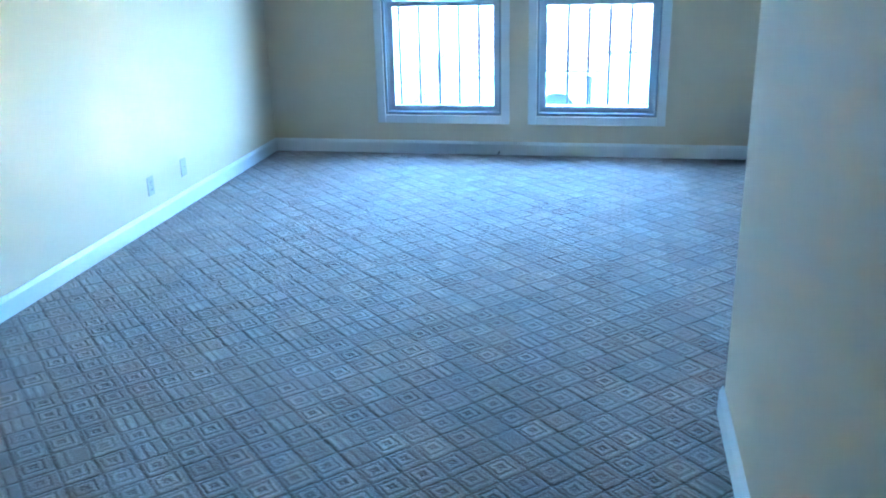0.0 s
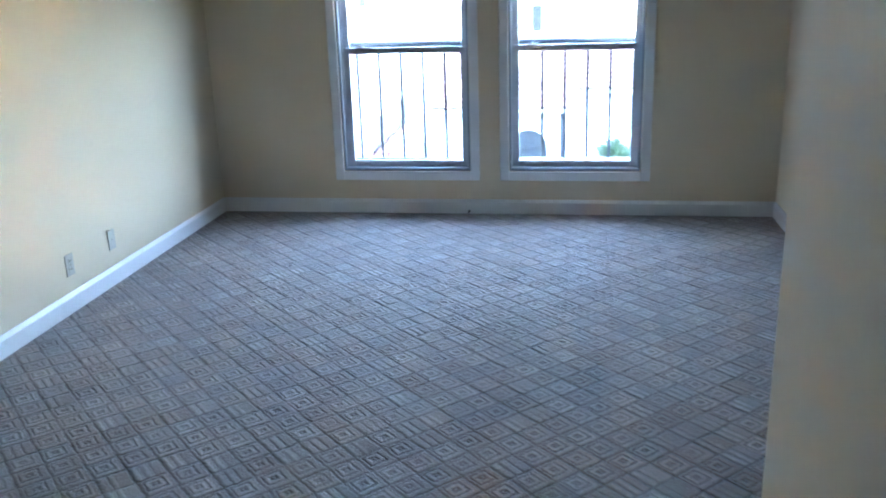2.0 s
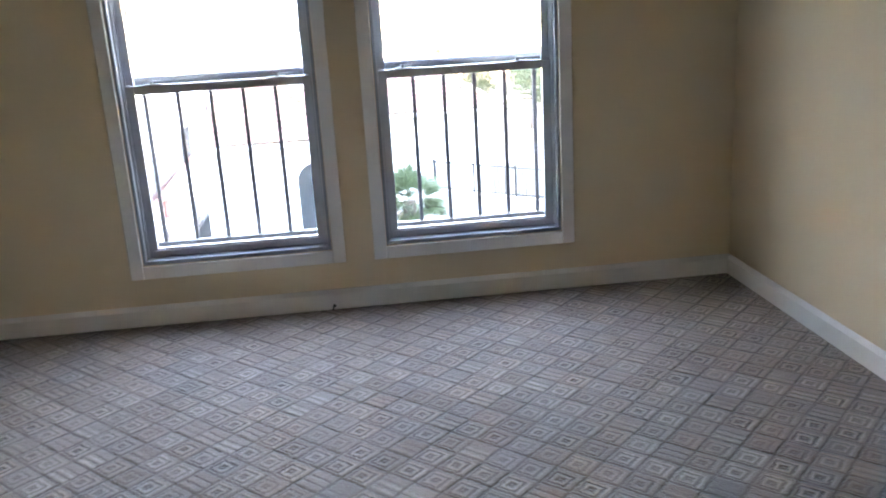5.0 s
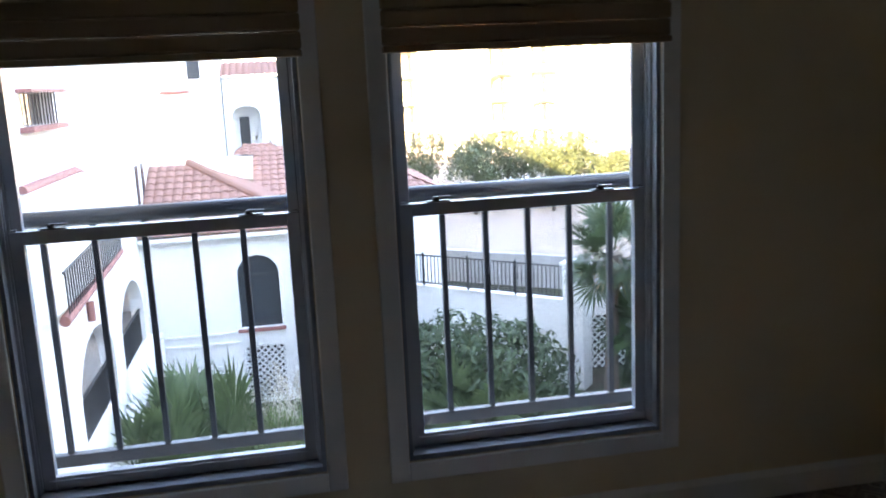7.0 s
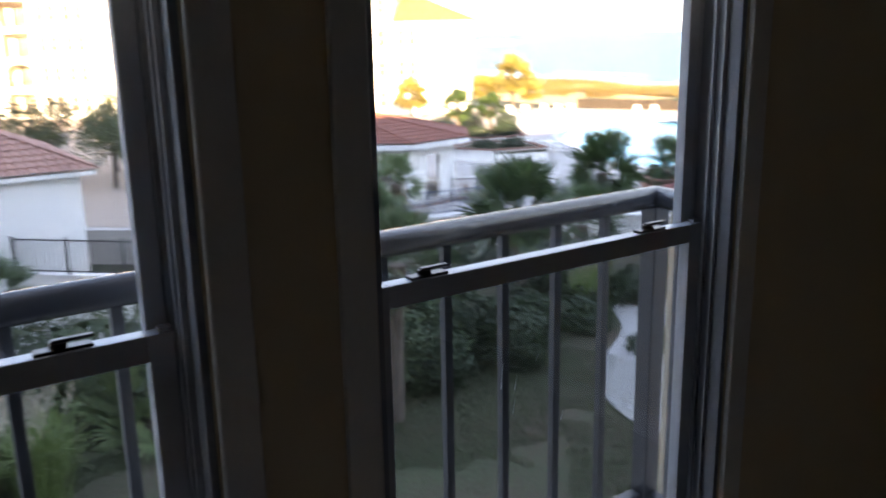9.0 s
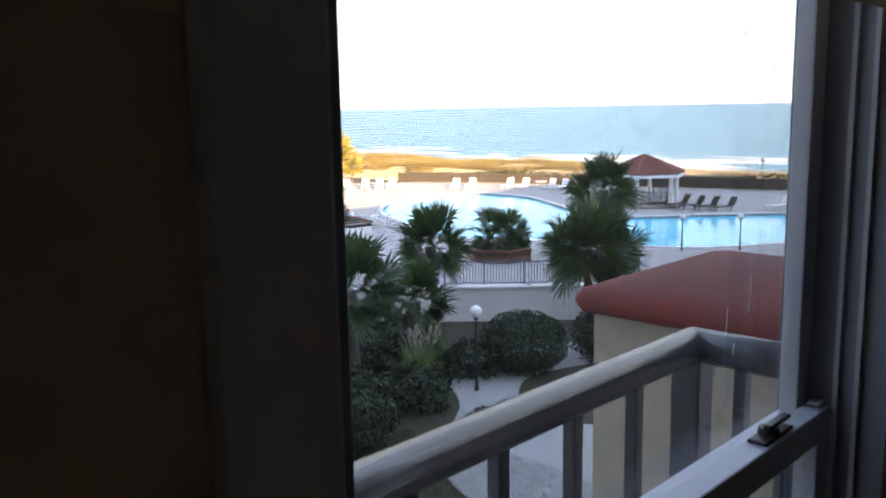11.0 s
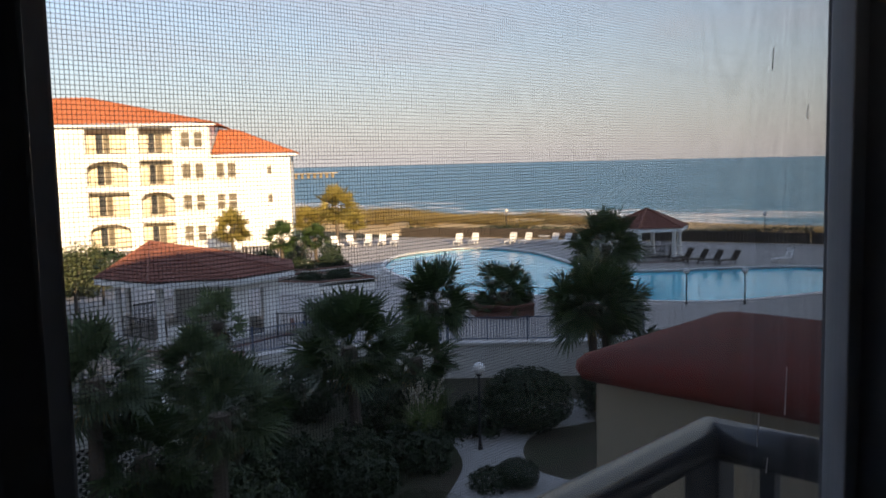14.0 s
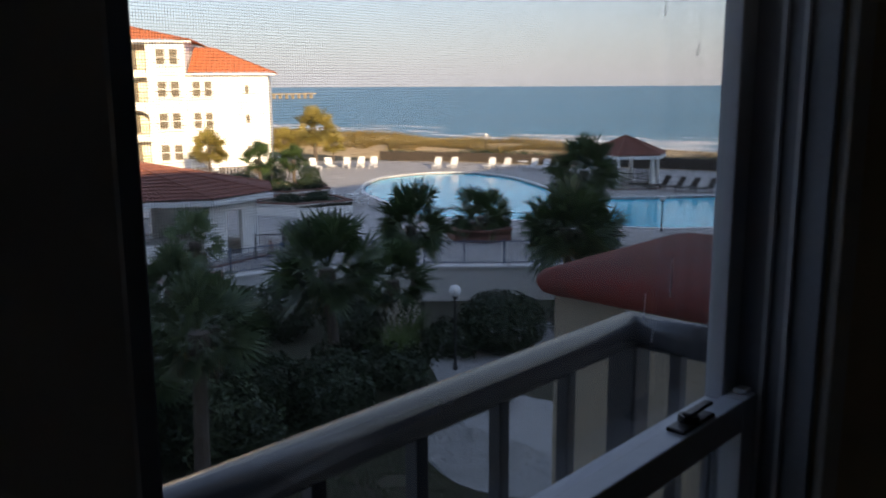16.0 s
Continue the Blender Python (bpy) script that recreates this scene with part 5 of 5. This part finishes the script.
# ---- plants ----
def fan_leaf(vs, fs, base, direction, size, rnd, blades=19, droop=0.5):
    """A fan palm leaf: a long stalk, and stiff split blades folded along the rib, with drooping tips."""
    d = direction.normalized()
    side = d.cross(Vector((0, 0, 1)))
    side = side.normalized() if side.length > 1e-3 else Vector((1, 0, 0))
    upv = side.cross(d)
    hub = base + d * size * 0.72 + Vector((0, 0, -0.10 * size * (1 - abs(d.z))))
    k = len(vs)
    w = 0.010 + 0.008 * size
    vs += [tuple(base - side * w), tuple(base + side * w), tuple(hub + side * w * 0.6), tuple(hub - side * w * 0.6)]
    fs.append((k, k + 1, k + 2, k + 3))
    tilt = rnd.uniform(-1.0, 1.0)
    side = (side * math.cos(tilt) + upv * math.sin(tilt)).normalized()
    upv = side.cross(d)
    for i in range(blades):
        a = math.radians(-125 + 250 * i / (blades - 1) + rnd.uniform(-4, 4))
        ln = size * (0.50 + 0.17 * math.cos(a)) * rnd.uniform(0.85, 1.12)
        bd = (d * math.cos(a) + side * math.sin(a) + upv * 0.28 * abs(math.sin(a))).normalized()
        mid = hub + bd * ln * 0.5
        tip = hub + bd * ln + Vector((0, 0, -droop * ln * rnd.uniform(0.15, 0.6)))
        cross = bd.cross(upv).normalized() * (0.034 * size)
        k = len(vs)
        vs += [tuple(hub), tuple(mid - cross), tuple(mid + cross), tuple(tip)]
        fs += [(k, k + 1, k + 2), (k + 1, k + 3, k + 2)]


def mesh_ob(name, vs, fs, material, parent=None):
    me = bpy.data.meshes.new(name)
    me.from_pydata(vs, [], fs)
    me.materials.append(material)
    ob = new(name, me)
    ob.parent = parent
    return ob


def palm(h, size, leaves, seed, label, leaf=None):
    rnd = random.Random(seed)
    o = thing("palm_tree", label, "palm tree", (0, 0, 0), "palms in the garden")
    bm = bmesh.new()
    lean = Vector((rnd.uniform(-0.06, 0.06), rnd.uniform(-0.06, 0.06), 1))
    rings, seg = 14, 10
    prev = None
    for i in range(rings + 1):
        t = i / rings
        c = lean * h * t
        r = 0.17 * (1.15 - 0.3 * t) * (1 + 0.07 * (i % 2)) + (0.10 if t > 0.8 else 0)
        row = [bm.verts.new((c.x + r * math.cos(6.2832 * j / seg) * rnd.uniform(0.92, 1.08), c.y + r * math.sin(6.2832 * j / seg), c.z)) for j in range(seg)]
        if prev:
            for j in range(seg):
                bm.faces.new((prev[j], prev[(j + 1) % seg], row[(j + 1) % seg], row[j]))
        prev = row
    bm.faces.new(prev)
    part("trunk", bm, BARK, o)
    top = lean * h
    vs, fs, dv, df = [], [], [], []
    for i in range(leaves):
        az = i * 2.39996 + rnd.uniform(-0.3, 0.3)
        el = math.radians(84 - 132 * (i / leaves) ** 0.8 + rnd.uniform(-14, 14))
        d = Vector((math.cos(az) * math.cos(el), math.sin(az) * math.cos(el), math.sin(el)))
        fan_leaf(vs, fs, top + d * 0.12, d, size * rnd.uniform(0.62, 1.14), rnd, 21, 0.35)
    for i in range(7):
        az = rnd.uniform(0, 6.28)
        d = Vector((math.cos(az) * 0.45, math.sin(az) * 0.45, -0.9))
        fan_leaf(dv, df, top + d * 0.1, d, size * 0.7, rnd, 11, 0.2)
    mesh_ob("crown", vs, fs, leaf or PALMLEAF, o)
    dry = mesh_ob("dead_fronds", dv, df, DRYLEAF, o)
    dry["label"] = "dry brown hanging fronds"
    return o


PALMS = [palm(3.7, 1.46, 76, 1, "sabal palm with a dense dark green crown"), palm(4.3, 1.52, 80, 2, "sabal palm with a dense dark green crown"), palm(2.6, 1.22, 64, 3, "short sabal palm with spreading fan leaves"), palm(4.3, 1.05, 64, 4, "slim sabal palm with a loose crown", PALEBUSH), palm(3.7, 1.95, 84, 5, "palm beside the terrace, evening sun tinted into its golden crown", SUNTINTLEAF), palm(0.75, 1.25, 60, 6, "stemless young palm in a round brick planter"), palm(1.7, 1.05, 40, 7, "young light green palm in a planter", PALMETTOLEAF)]
spots = [(15.6, 18.2, GZ, 0, 1.0), (22.0, 20.8, GZ, 1, 0.9), (24.8, 15.4, GZ, 1, 0.94), (33.5, 20.6, DZ, 0, 0.98), (11.0, 18.0, GZ, 0, 0.8), (8.4, 17.6, GZ, 2, 0.95), (19.2, 19.2, GZ, 2, 0.95),
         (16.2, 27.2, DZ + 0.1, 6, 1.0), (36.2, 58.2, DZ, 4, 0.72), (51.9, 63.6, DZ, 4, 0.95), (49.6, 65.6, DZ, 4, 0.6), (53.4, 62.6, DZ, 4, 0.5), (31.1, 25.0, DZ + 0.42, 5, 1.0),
         (34.6, 44.8, DZ + 0.8, 2, 0.7), (31.6, 44.6, DZ + 0.8, 2, 0.8), (26.0, 15.6, GZ, 0, 0.98)]
spots = [(*plan(x, y), z, k, sc) for x, y, z, k, sc in spots] + [(9.6, 15.8, GZ, 3, 0.95), (1.5, 21.6, GZ, 3, 0.8), (11.6, 20.4, GZ, 3, 0.9), (8.3, 18.85, GZ, 3, 1.05)]
used = set()
for i, (x, y, z, k, sc) in enumerate(spots):
    m = pose(x, y, z, 0, 0, 47 * i) @ Matrix.Scale(sc, 4)
    if k not in used:
        used.add(k)
        PALMS[k].matrix_basis = m
    else:
        src = PALMS[k]
        c = copy_thing(src, pose(x, y, z, 0, 0, 47 * i))
        c.scale = (sc, sc, sc)


def leaf_cloud(name, material, r, n, leaf, seed, label, category, kind="", group="", rough=0.28, stems=True):
    """A shrub: twigs and many small leaves, uneven outline."""
    rnd = random.Random(seed)
    vs, fs = [], []
    off = Vector((seed * 3.1, 0, 0))
    for _ in range(n):
        d = Vector((rnd.gauss(0, 1), rnd.gauss(0, 1), rnd.gauss(0, 1))).normalized()
        k = (1 + rough * 1.8 * noise.noise(d * 2.2 + off)) * rnd.uniform(0.62, 1.02) ** 0.6
        p = Vector((d.x * r[0] * k, d.y * r[1] * k, max(0.03, r[2] * (0.85 + d.z * k))))
        nv = (d + Vector((rnd.uniform(-1, 1), rnd.uniform(-1, 1), rnd.uniform(-1, 1))) * 0.8).normalized()
        s = nv.cross(Vector((rnd.uniform(-1, 1), rnd.uniform(-1, 1), rnd.uniform(-1, 1)))).normalized()
        t = nv.cross(s)
        l = leaf * rnd.uniform(0.6, 1.3)
        i = len(vs)
        vs += [tuple(p - s * l), tuple(p + t * l * 0.45 + nv * l * 0.15), tuple(p + s * l), tuple(p - t * l * 0.45 + nv * l * 0.15)]
        fs.append((i, i + 1, i + 2, i + 3))
    o = thing(name, label, category, (0, 0, 0), group, kind)
    mesh_ob("crown" if category == "tree" else "leaves", vs, fs, material, o)
    if stems:
        bm = bmesh.new()
        for i in range(5):
            a = rnd.uniform(0, 6.28)
            tube(bm, (0.05 * math.cos(a), 0.05 * math.sin(a), 0), (0.45 * r[0] * math.cos(a), 0.45 * r[1] * math.sin(a), r[2] * 1.1), 0.03, 0.012, 5)
        part("stems", bm, BARK, o)
    return o


SHRUBS = [leaf_cloud("shrub", BUSHLEAF, (1.0, 1.0, 0.8), 2600, 0.075, 1, "dense dark green garden shrub", "shrub", group="garden shrubs"),
          leaf_cloud("shrub", BUSHLEAF, (1.0, 0.9, 0.45), 1800, 0.075, 2, "low spreading dark green shrub", "shrub", group="garden shrubs"),
          leaf_cloud("shrub", PALEBUSH, (1.0, 1.0, 0.85), 2600, 0.075, 3, "full grey-green garden shrub", "shrub", group="garden shrubs"),
          leaf_cloud("shrub", BUSHLEAF, (1.0, 1.0, 0.72), 6500, 0.05, 9, "round clipped dark green shrub by the path", "shrub", group="garden shrubs", rough=0.05)]
first = set()
bushes = [(21.6, 16.3, GZ, 3, 1.6), (20.2, 17.3, GZ, 1, 1.3), (17.4, 13.4, GZ, 3, 0.62), (16.8, 13.9, GZ, 1, 0.7), (13.2, 15.6, GZ, 0, 1.2), (14.6, 17.2, GZ, 0, 1.1), (12.2, 17.4, GZ, 0, 1.3), (10.6, 15.8, GZ, 0, 1.1), (9.0, 17.6, GZ, 0, 1.2),
          (16.6, 16.9, GZ, 1, 1.4), (18.0, 20.0, GZ, 0, 1.2), (24.6, 14.6, GZ, 0, 1.3), (29.6, 39.0, DZ + 0.6, 1, 0.8), (31.4, 38.4, DZ + 0.6, 1, 0.85), (32.2, 43.4, DZ + 0.75, 1, 1.0), (34.4, 42.8, DZ + 0.75, 1, 1.0), (32.2, 24.6, DZ + 0.4, 0, 0.65), (33.0, 25.6, DZ + 0.4, 0, 0.6),
          (30.0, 52.0, DZ, 1, 1.3), (34.5, 51.0, DZ, 0, 0.95), (37.5, 51.5, DZ, 0, 1.05), (40.5, 50.5, DZ, 0, 0.9), (27, 54, DZ, 1, 1.4), (20, 50, DZ, 0, 1.8), (17, 51, DZ, 0, 2.0), (23, 53, DZ, 0, 1.7), (25.0, 14.6, GZ, 0, 1.3), (28.5, 15.0, GZ, 0, 1.6), (14.0, 22.6, GZ, 0, 1.2), (17.2, 23.4, GZ, 0, 1.4), (20.2, 23.6, GZ, 0, 1.0)]
bushes = [(*plan(x, y), z, k, sc) for x, y, z, k, sc in bushes] + [(5.6, 20.0, GZ, 2, 1.7), (4.0, 21.2, GZ, 2, 1.6), (6.6, 18.0, GZ, 2, 0.8), (2.6, 22.4, GZ, 2, 1.4), (9.4, 19.0, GZ, 2, 0.8), (11.4, 17.6, GZ, 2, 1.3), (10.4, 19.4, GZ, 0, 1.3), (-2.9, 21.6, GZ, 2, 0.9)]
for i, (x, y, z, k, sc) in enumerate(bushes):
    if k not in first:
        first.add(k)
        SHRUBS[k].matrix_basis = pose(x, y, z) @ Matrix.Scale(sc, 4)
    else:
        c = copy_thing(SHRUBS[k], pose(x, y, z, 0, 0, 71 * i))
        c.scale = (sc, sc, sc)

# low palmetto clumps near the house
def palmetto(seed):
    rnd = random.Random(seed)
    o = thing("palmetto", "low clump of fan-leaved palmetto", "shrub", (0, 0, 0), "palmettos in the garden")
    vs, fs = [], []
    for i in range(30):
        az, el = rnd.uniform(0, 6.28), math.radians(rnd.uniform(8, 80))
        d = Vector((math.cos(az) * math.cos(el), math.sin(az) * math.cos(el), math.sin(el)))
        fan_leaf(vs, fs, Vector((rnd.uniform(-0.4, 0.4), rnd.uniform(-0.4, 0.4), 0.02)), d, rnd.uniform(0.9, 1.4), rnd, 27, 0.22)
    mesh_ob("leaves", vs, fs, PALMETTOLEAF, o)
    part("root_crown", tube(bmesh.new(), (0, 0, 0), (0, 0, 0.3), 0.25, 0.15, 8), BARK, o)
    return o


PT = palmetto(4)
PT.matrix_basis = pose(-3.3, 18.6, GZ)
for i, (x, y) in enumerate(((-2.9, 20.2), (-2.7, 18.6), (-3.5, 16.4), (-3.5, 17.5), (4.6, 19.0), (-2.4, 16.9))):
    c = copy_thing(PT, pose(x, y, GZ, 0, 0, 60 * i + 20))
    c.scale = (1.45, 1.45, 1.7) if i in (1, 3) else (1.1, 1.1, 1.2)


def grass_clump(seed):
    rnd = random.Random(seed)
    o = thing("ornamental_grass", "tall arching ornamental grass with pale plumes", "grass", (0, 0, 0), "grass clumps")
    vs, fs, pv, pf = [], [], [], []
    for i in range(420):
        az, ln, out = rnd.uniform(0, 6.28), rnd.uniform(0.9, 1.8), rnd.uniform(0.1, 0.8)
        b = Vector((rnd.gauss(0, 0.16), rnd.gauss(0, 0.16), 0))
        d = Vector((math.cos(az), math.sin(az), 0))
        s = Vector((-d.y, d.x, 0)) * 0.012
        p = [b, b + d * out * 0.3 * ln + Vector((0, 0, ln * 0.6)), b + d * out * ln * 0.8 + Vector((0, 0, ln * (0.95 - 0.35 * out)))]
        k = len(vs)
        vs += [tuple(p[0] - s), tuple(p[0] + s), tuple(p[1] - s), tuple(p[1] + s), tuple(p[2])]
        fs += [(k, k + 1, k + 3, k + 2), (k + 2, k + 3, k + 4)]
        if i % 35 == 0:
            for j in range(26):
                q = p[1] + Vector((0, 0, 0.5 + 0.02 * j)) + d * 0.01 * j + Vector((rnd.gauss(0, 0.035), rnd.gauss(0, 0.035), 0))
                k = len(pv)
                pv += [tuple(q), tuple(q + Vector((0.03, 0, 0.05))), tuple(q + Vector((0, 0.02, 0.09)))]
                pf.append((k, k + 1, k + 2))
    mesh_ob("blades", vs, fs, GRASSBLADE, o)
    mesh_ob("plumes", pv, pf, PLUME, o)["label"] = "pale feathery plumes"
    return o


GC = grass_clump(8)
GC.matrix_basis = pose(1.3, 18.0, GZ)
clumps = [(0.2, 16.6, 1.35), (-0.6, 17.4, 1.3), (0.6, 18.4, 1.2), (1.6, 16.8, 1.3), (-1.2, 18.6, 1.0), (2.0, 18.2, 1.1), (-0.8, 16.0, 1.2)] + [(*plan(x, y), 1.0) for x, y in ((18.4, 18.2), (19.4, 19.0), (17.6, 17.6), (20.2, 19.4))]
for i, (x, y, sc) in enumerate(clumps):
    c = copy_thing(GC, pose(x, y, GZ, 0, 0, 50 * i))
    c.scale = (sc, sc, sc)


def tree(seed, h, r):
    rnd = random.Random(seed)
    o = thing("tree", "broad leafy olive-green tree in shade", "tree", (0, 0, 0), "trees behind the terrace")
    bm = bmesh.new()
    tube(bm, (0, 0, 0), (0.1, 0, h * 0.45), 0.2, 0.13, 8)
    vs, fs = [], []
    for i in range(8):
        az = i * 2.4
        c = Vector((math.cos(az) * r * rnd.uniform(0.2, 0.7), math.sin(az) * r * rnd.uniform(0.2, 0.7), h * rnd.uniform(0.45, 0.85)))
        tube(bm, (0.1, 0, h * 0.42), tuple(c), 0.08, 0.03, 6)
        rr = r * rnd.uniform(0.4, 0.6)
        for _ in range(420):
            d = Vector((rnd.gauss(0, 1), rnd.gauss(0, 1), rnd.gauss(0, 0.8)))
            d = d.normalized() * rnd.uniform(0.5, 1.05)
            p = c + d * rr
            a, b = Vector((rnd.uniform(-1, 1), rnd.uniform(-1, 1), rnd.uniform(-1, 1))), Vector((rnd.uniform(-1, 1), rnd.uniform(-1, 1), rnd.uniform(-1, 1)))
            k = len(vs)
            vs += [tuple(p), tuple(p + a * 0.22), tuple(p + b * 0.22)]
            fs.append((k, k + 1, k + 2))
    part("trunk", bm, BARK, o)
    mesh_ob("crown", vs, fs, TREELEAF, o)
    return o


T0 = tree(3, 6.6, 2.8)
T0.matrix_basis = pose(11, 47, DZ) @ Matrix.Scale(0.66, 4)
for i, (x, y, sc) in enumerate(((13.5, 49, 0.7), (15.6, 46.2, 0.6), (17.6, 48.6, 0.72), (19.6, 46.0, 0.6), (8.6, 51, 0.75), (22, 48, 0.42), (16, 52, 0.75), (5.5, 53, 0.8), (12.6, 53, 0.75))):
    c = copy_thing(T0, pose(x, y, DZ, 0, 0, 66 * i))
    c.scale = (sc, sc, sc)
for i, (x, y) in enumerate(((-0.3, 35.9), (2.0, 36.3))):
    c = copy_thing(T0, pose(x, y, GZ, 0, 0, 40 + 100 * i))
    c.scale = (0.75, 0.75, 1.06)

# dark hedge along the dune fence
line = [plan(*p) for p in ((74.6, 6), (72.6, 23.7), (67.2, 40.4), (63.0, 52.2), (58.6, 60.6))]
rnd = random.Random(31)
hv, hf = [], []
for (xa, ya), (xb, yb) in zip(line, line[1:]):
    L = math.hypot(xb - xa, yb - ya)
    for _ in range(int(L * 110)):
        t = rnd.random()
        w = rnd.gauss(0, 0.55)
        h = (0.85 + 0.45 * noise.noise(Vector((xa + (xb - xa) * t, ya, 0)) * 0.4)) * rnd.random() ** 0.5
        p = Vector((xa + (xb - xa) * t + 0.6 + w, ya + (yb - ya) * t + w * 0.4, DZ + 0.1 + h))
        k = len(hv)
        for _ in range(3):
            hv.append(tuple(p + Vector((rnd.uniform(-1, 1), rnd.uniform(-1, 1), rnd.uniform(-1, 1))) * 0.16))
        hf.append((k, k + 1, k + 2))
tagged(mesh_ob("hedge", hv, hf, BUSHLEAF), "dark dune scrub behind the wooden fence", "hedge", kind="stuff")

# dune grass
rnd = random.Random(21)
vs, fs = [], []
for _ in range(46000):
    x, y = rnd.uniform(79, 106), rnd.uniform(5, 140)
    if noise.noise(Vector((x * 0.13, y * 0.13, 7))) < -0.12:
        continue
    z = land(x, y) - 0.05
    az, ln = rnd.uniform(0, 6.28), rnd.uniform(0.4, 1.15)
    k = len(vs)
    s = 0.11
    vs += [(x - s, y, z), (x + s, y + s, z), (x + 0.5 * ln * math.cos(az), y + 0.5 * ln * math.sin(az), z + ln)]
    fs.append((k, k + 1, k + 2))
tagged(mesh_ob("dune_grass", vs, fs, DUNEGRASS), "golden dune grass above the beach", "grass", kind="stuff")

# short lawn blades on the garden below the window
rnd = random.Random(41)
vs, fs = [], []
for _ in range(130000):
    x, y = rnd.uniform(-4, 17), rnd.uniform(3.5, 20)
    if noise.noise(Vector((x * 0.22, y * 0.22, 2))) + 0.3 * noise.noise(Vector((x, y, 5))) < -0.16:
        continue
    az, ln = rnd.uniform(0, 6.28), rnd.uniform(0.06, 0.16)
    k = len(vs)
    vs += [(x - 0.012, y, GZ), (x + 0.012, y + 0.01, GZ), (x + 0.6 * ln * math.cos(az), y + 0.6 * ln * math.sin(az), GZ + ln)]
    fs.append((k, k + 1, k + 2))
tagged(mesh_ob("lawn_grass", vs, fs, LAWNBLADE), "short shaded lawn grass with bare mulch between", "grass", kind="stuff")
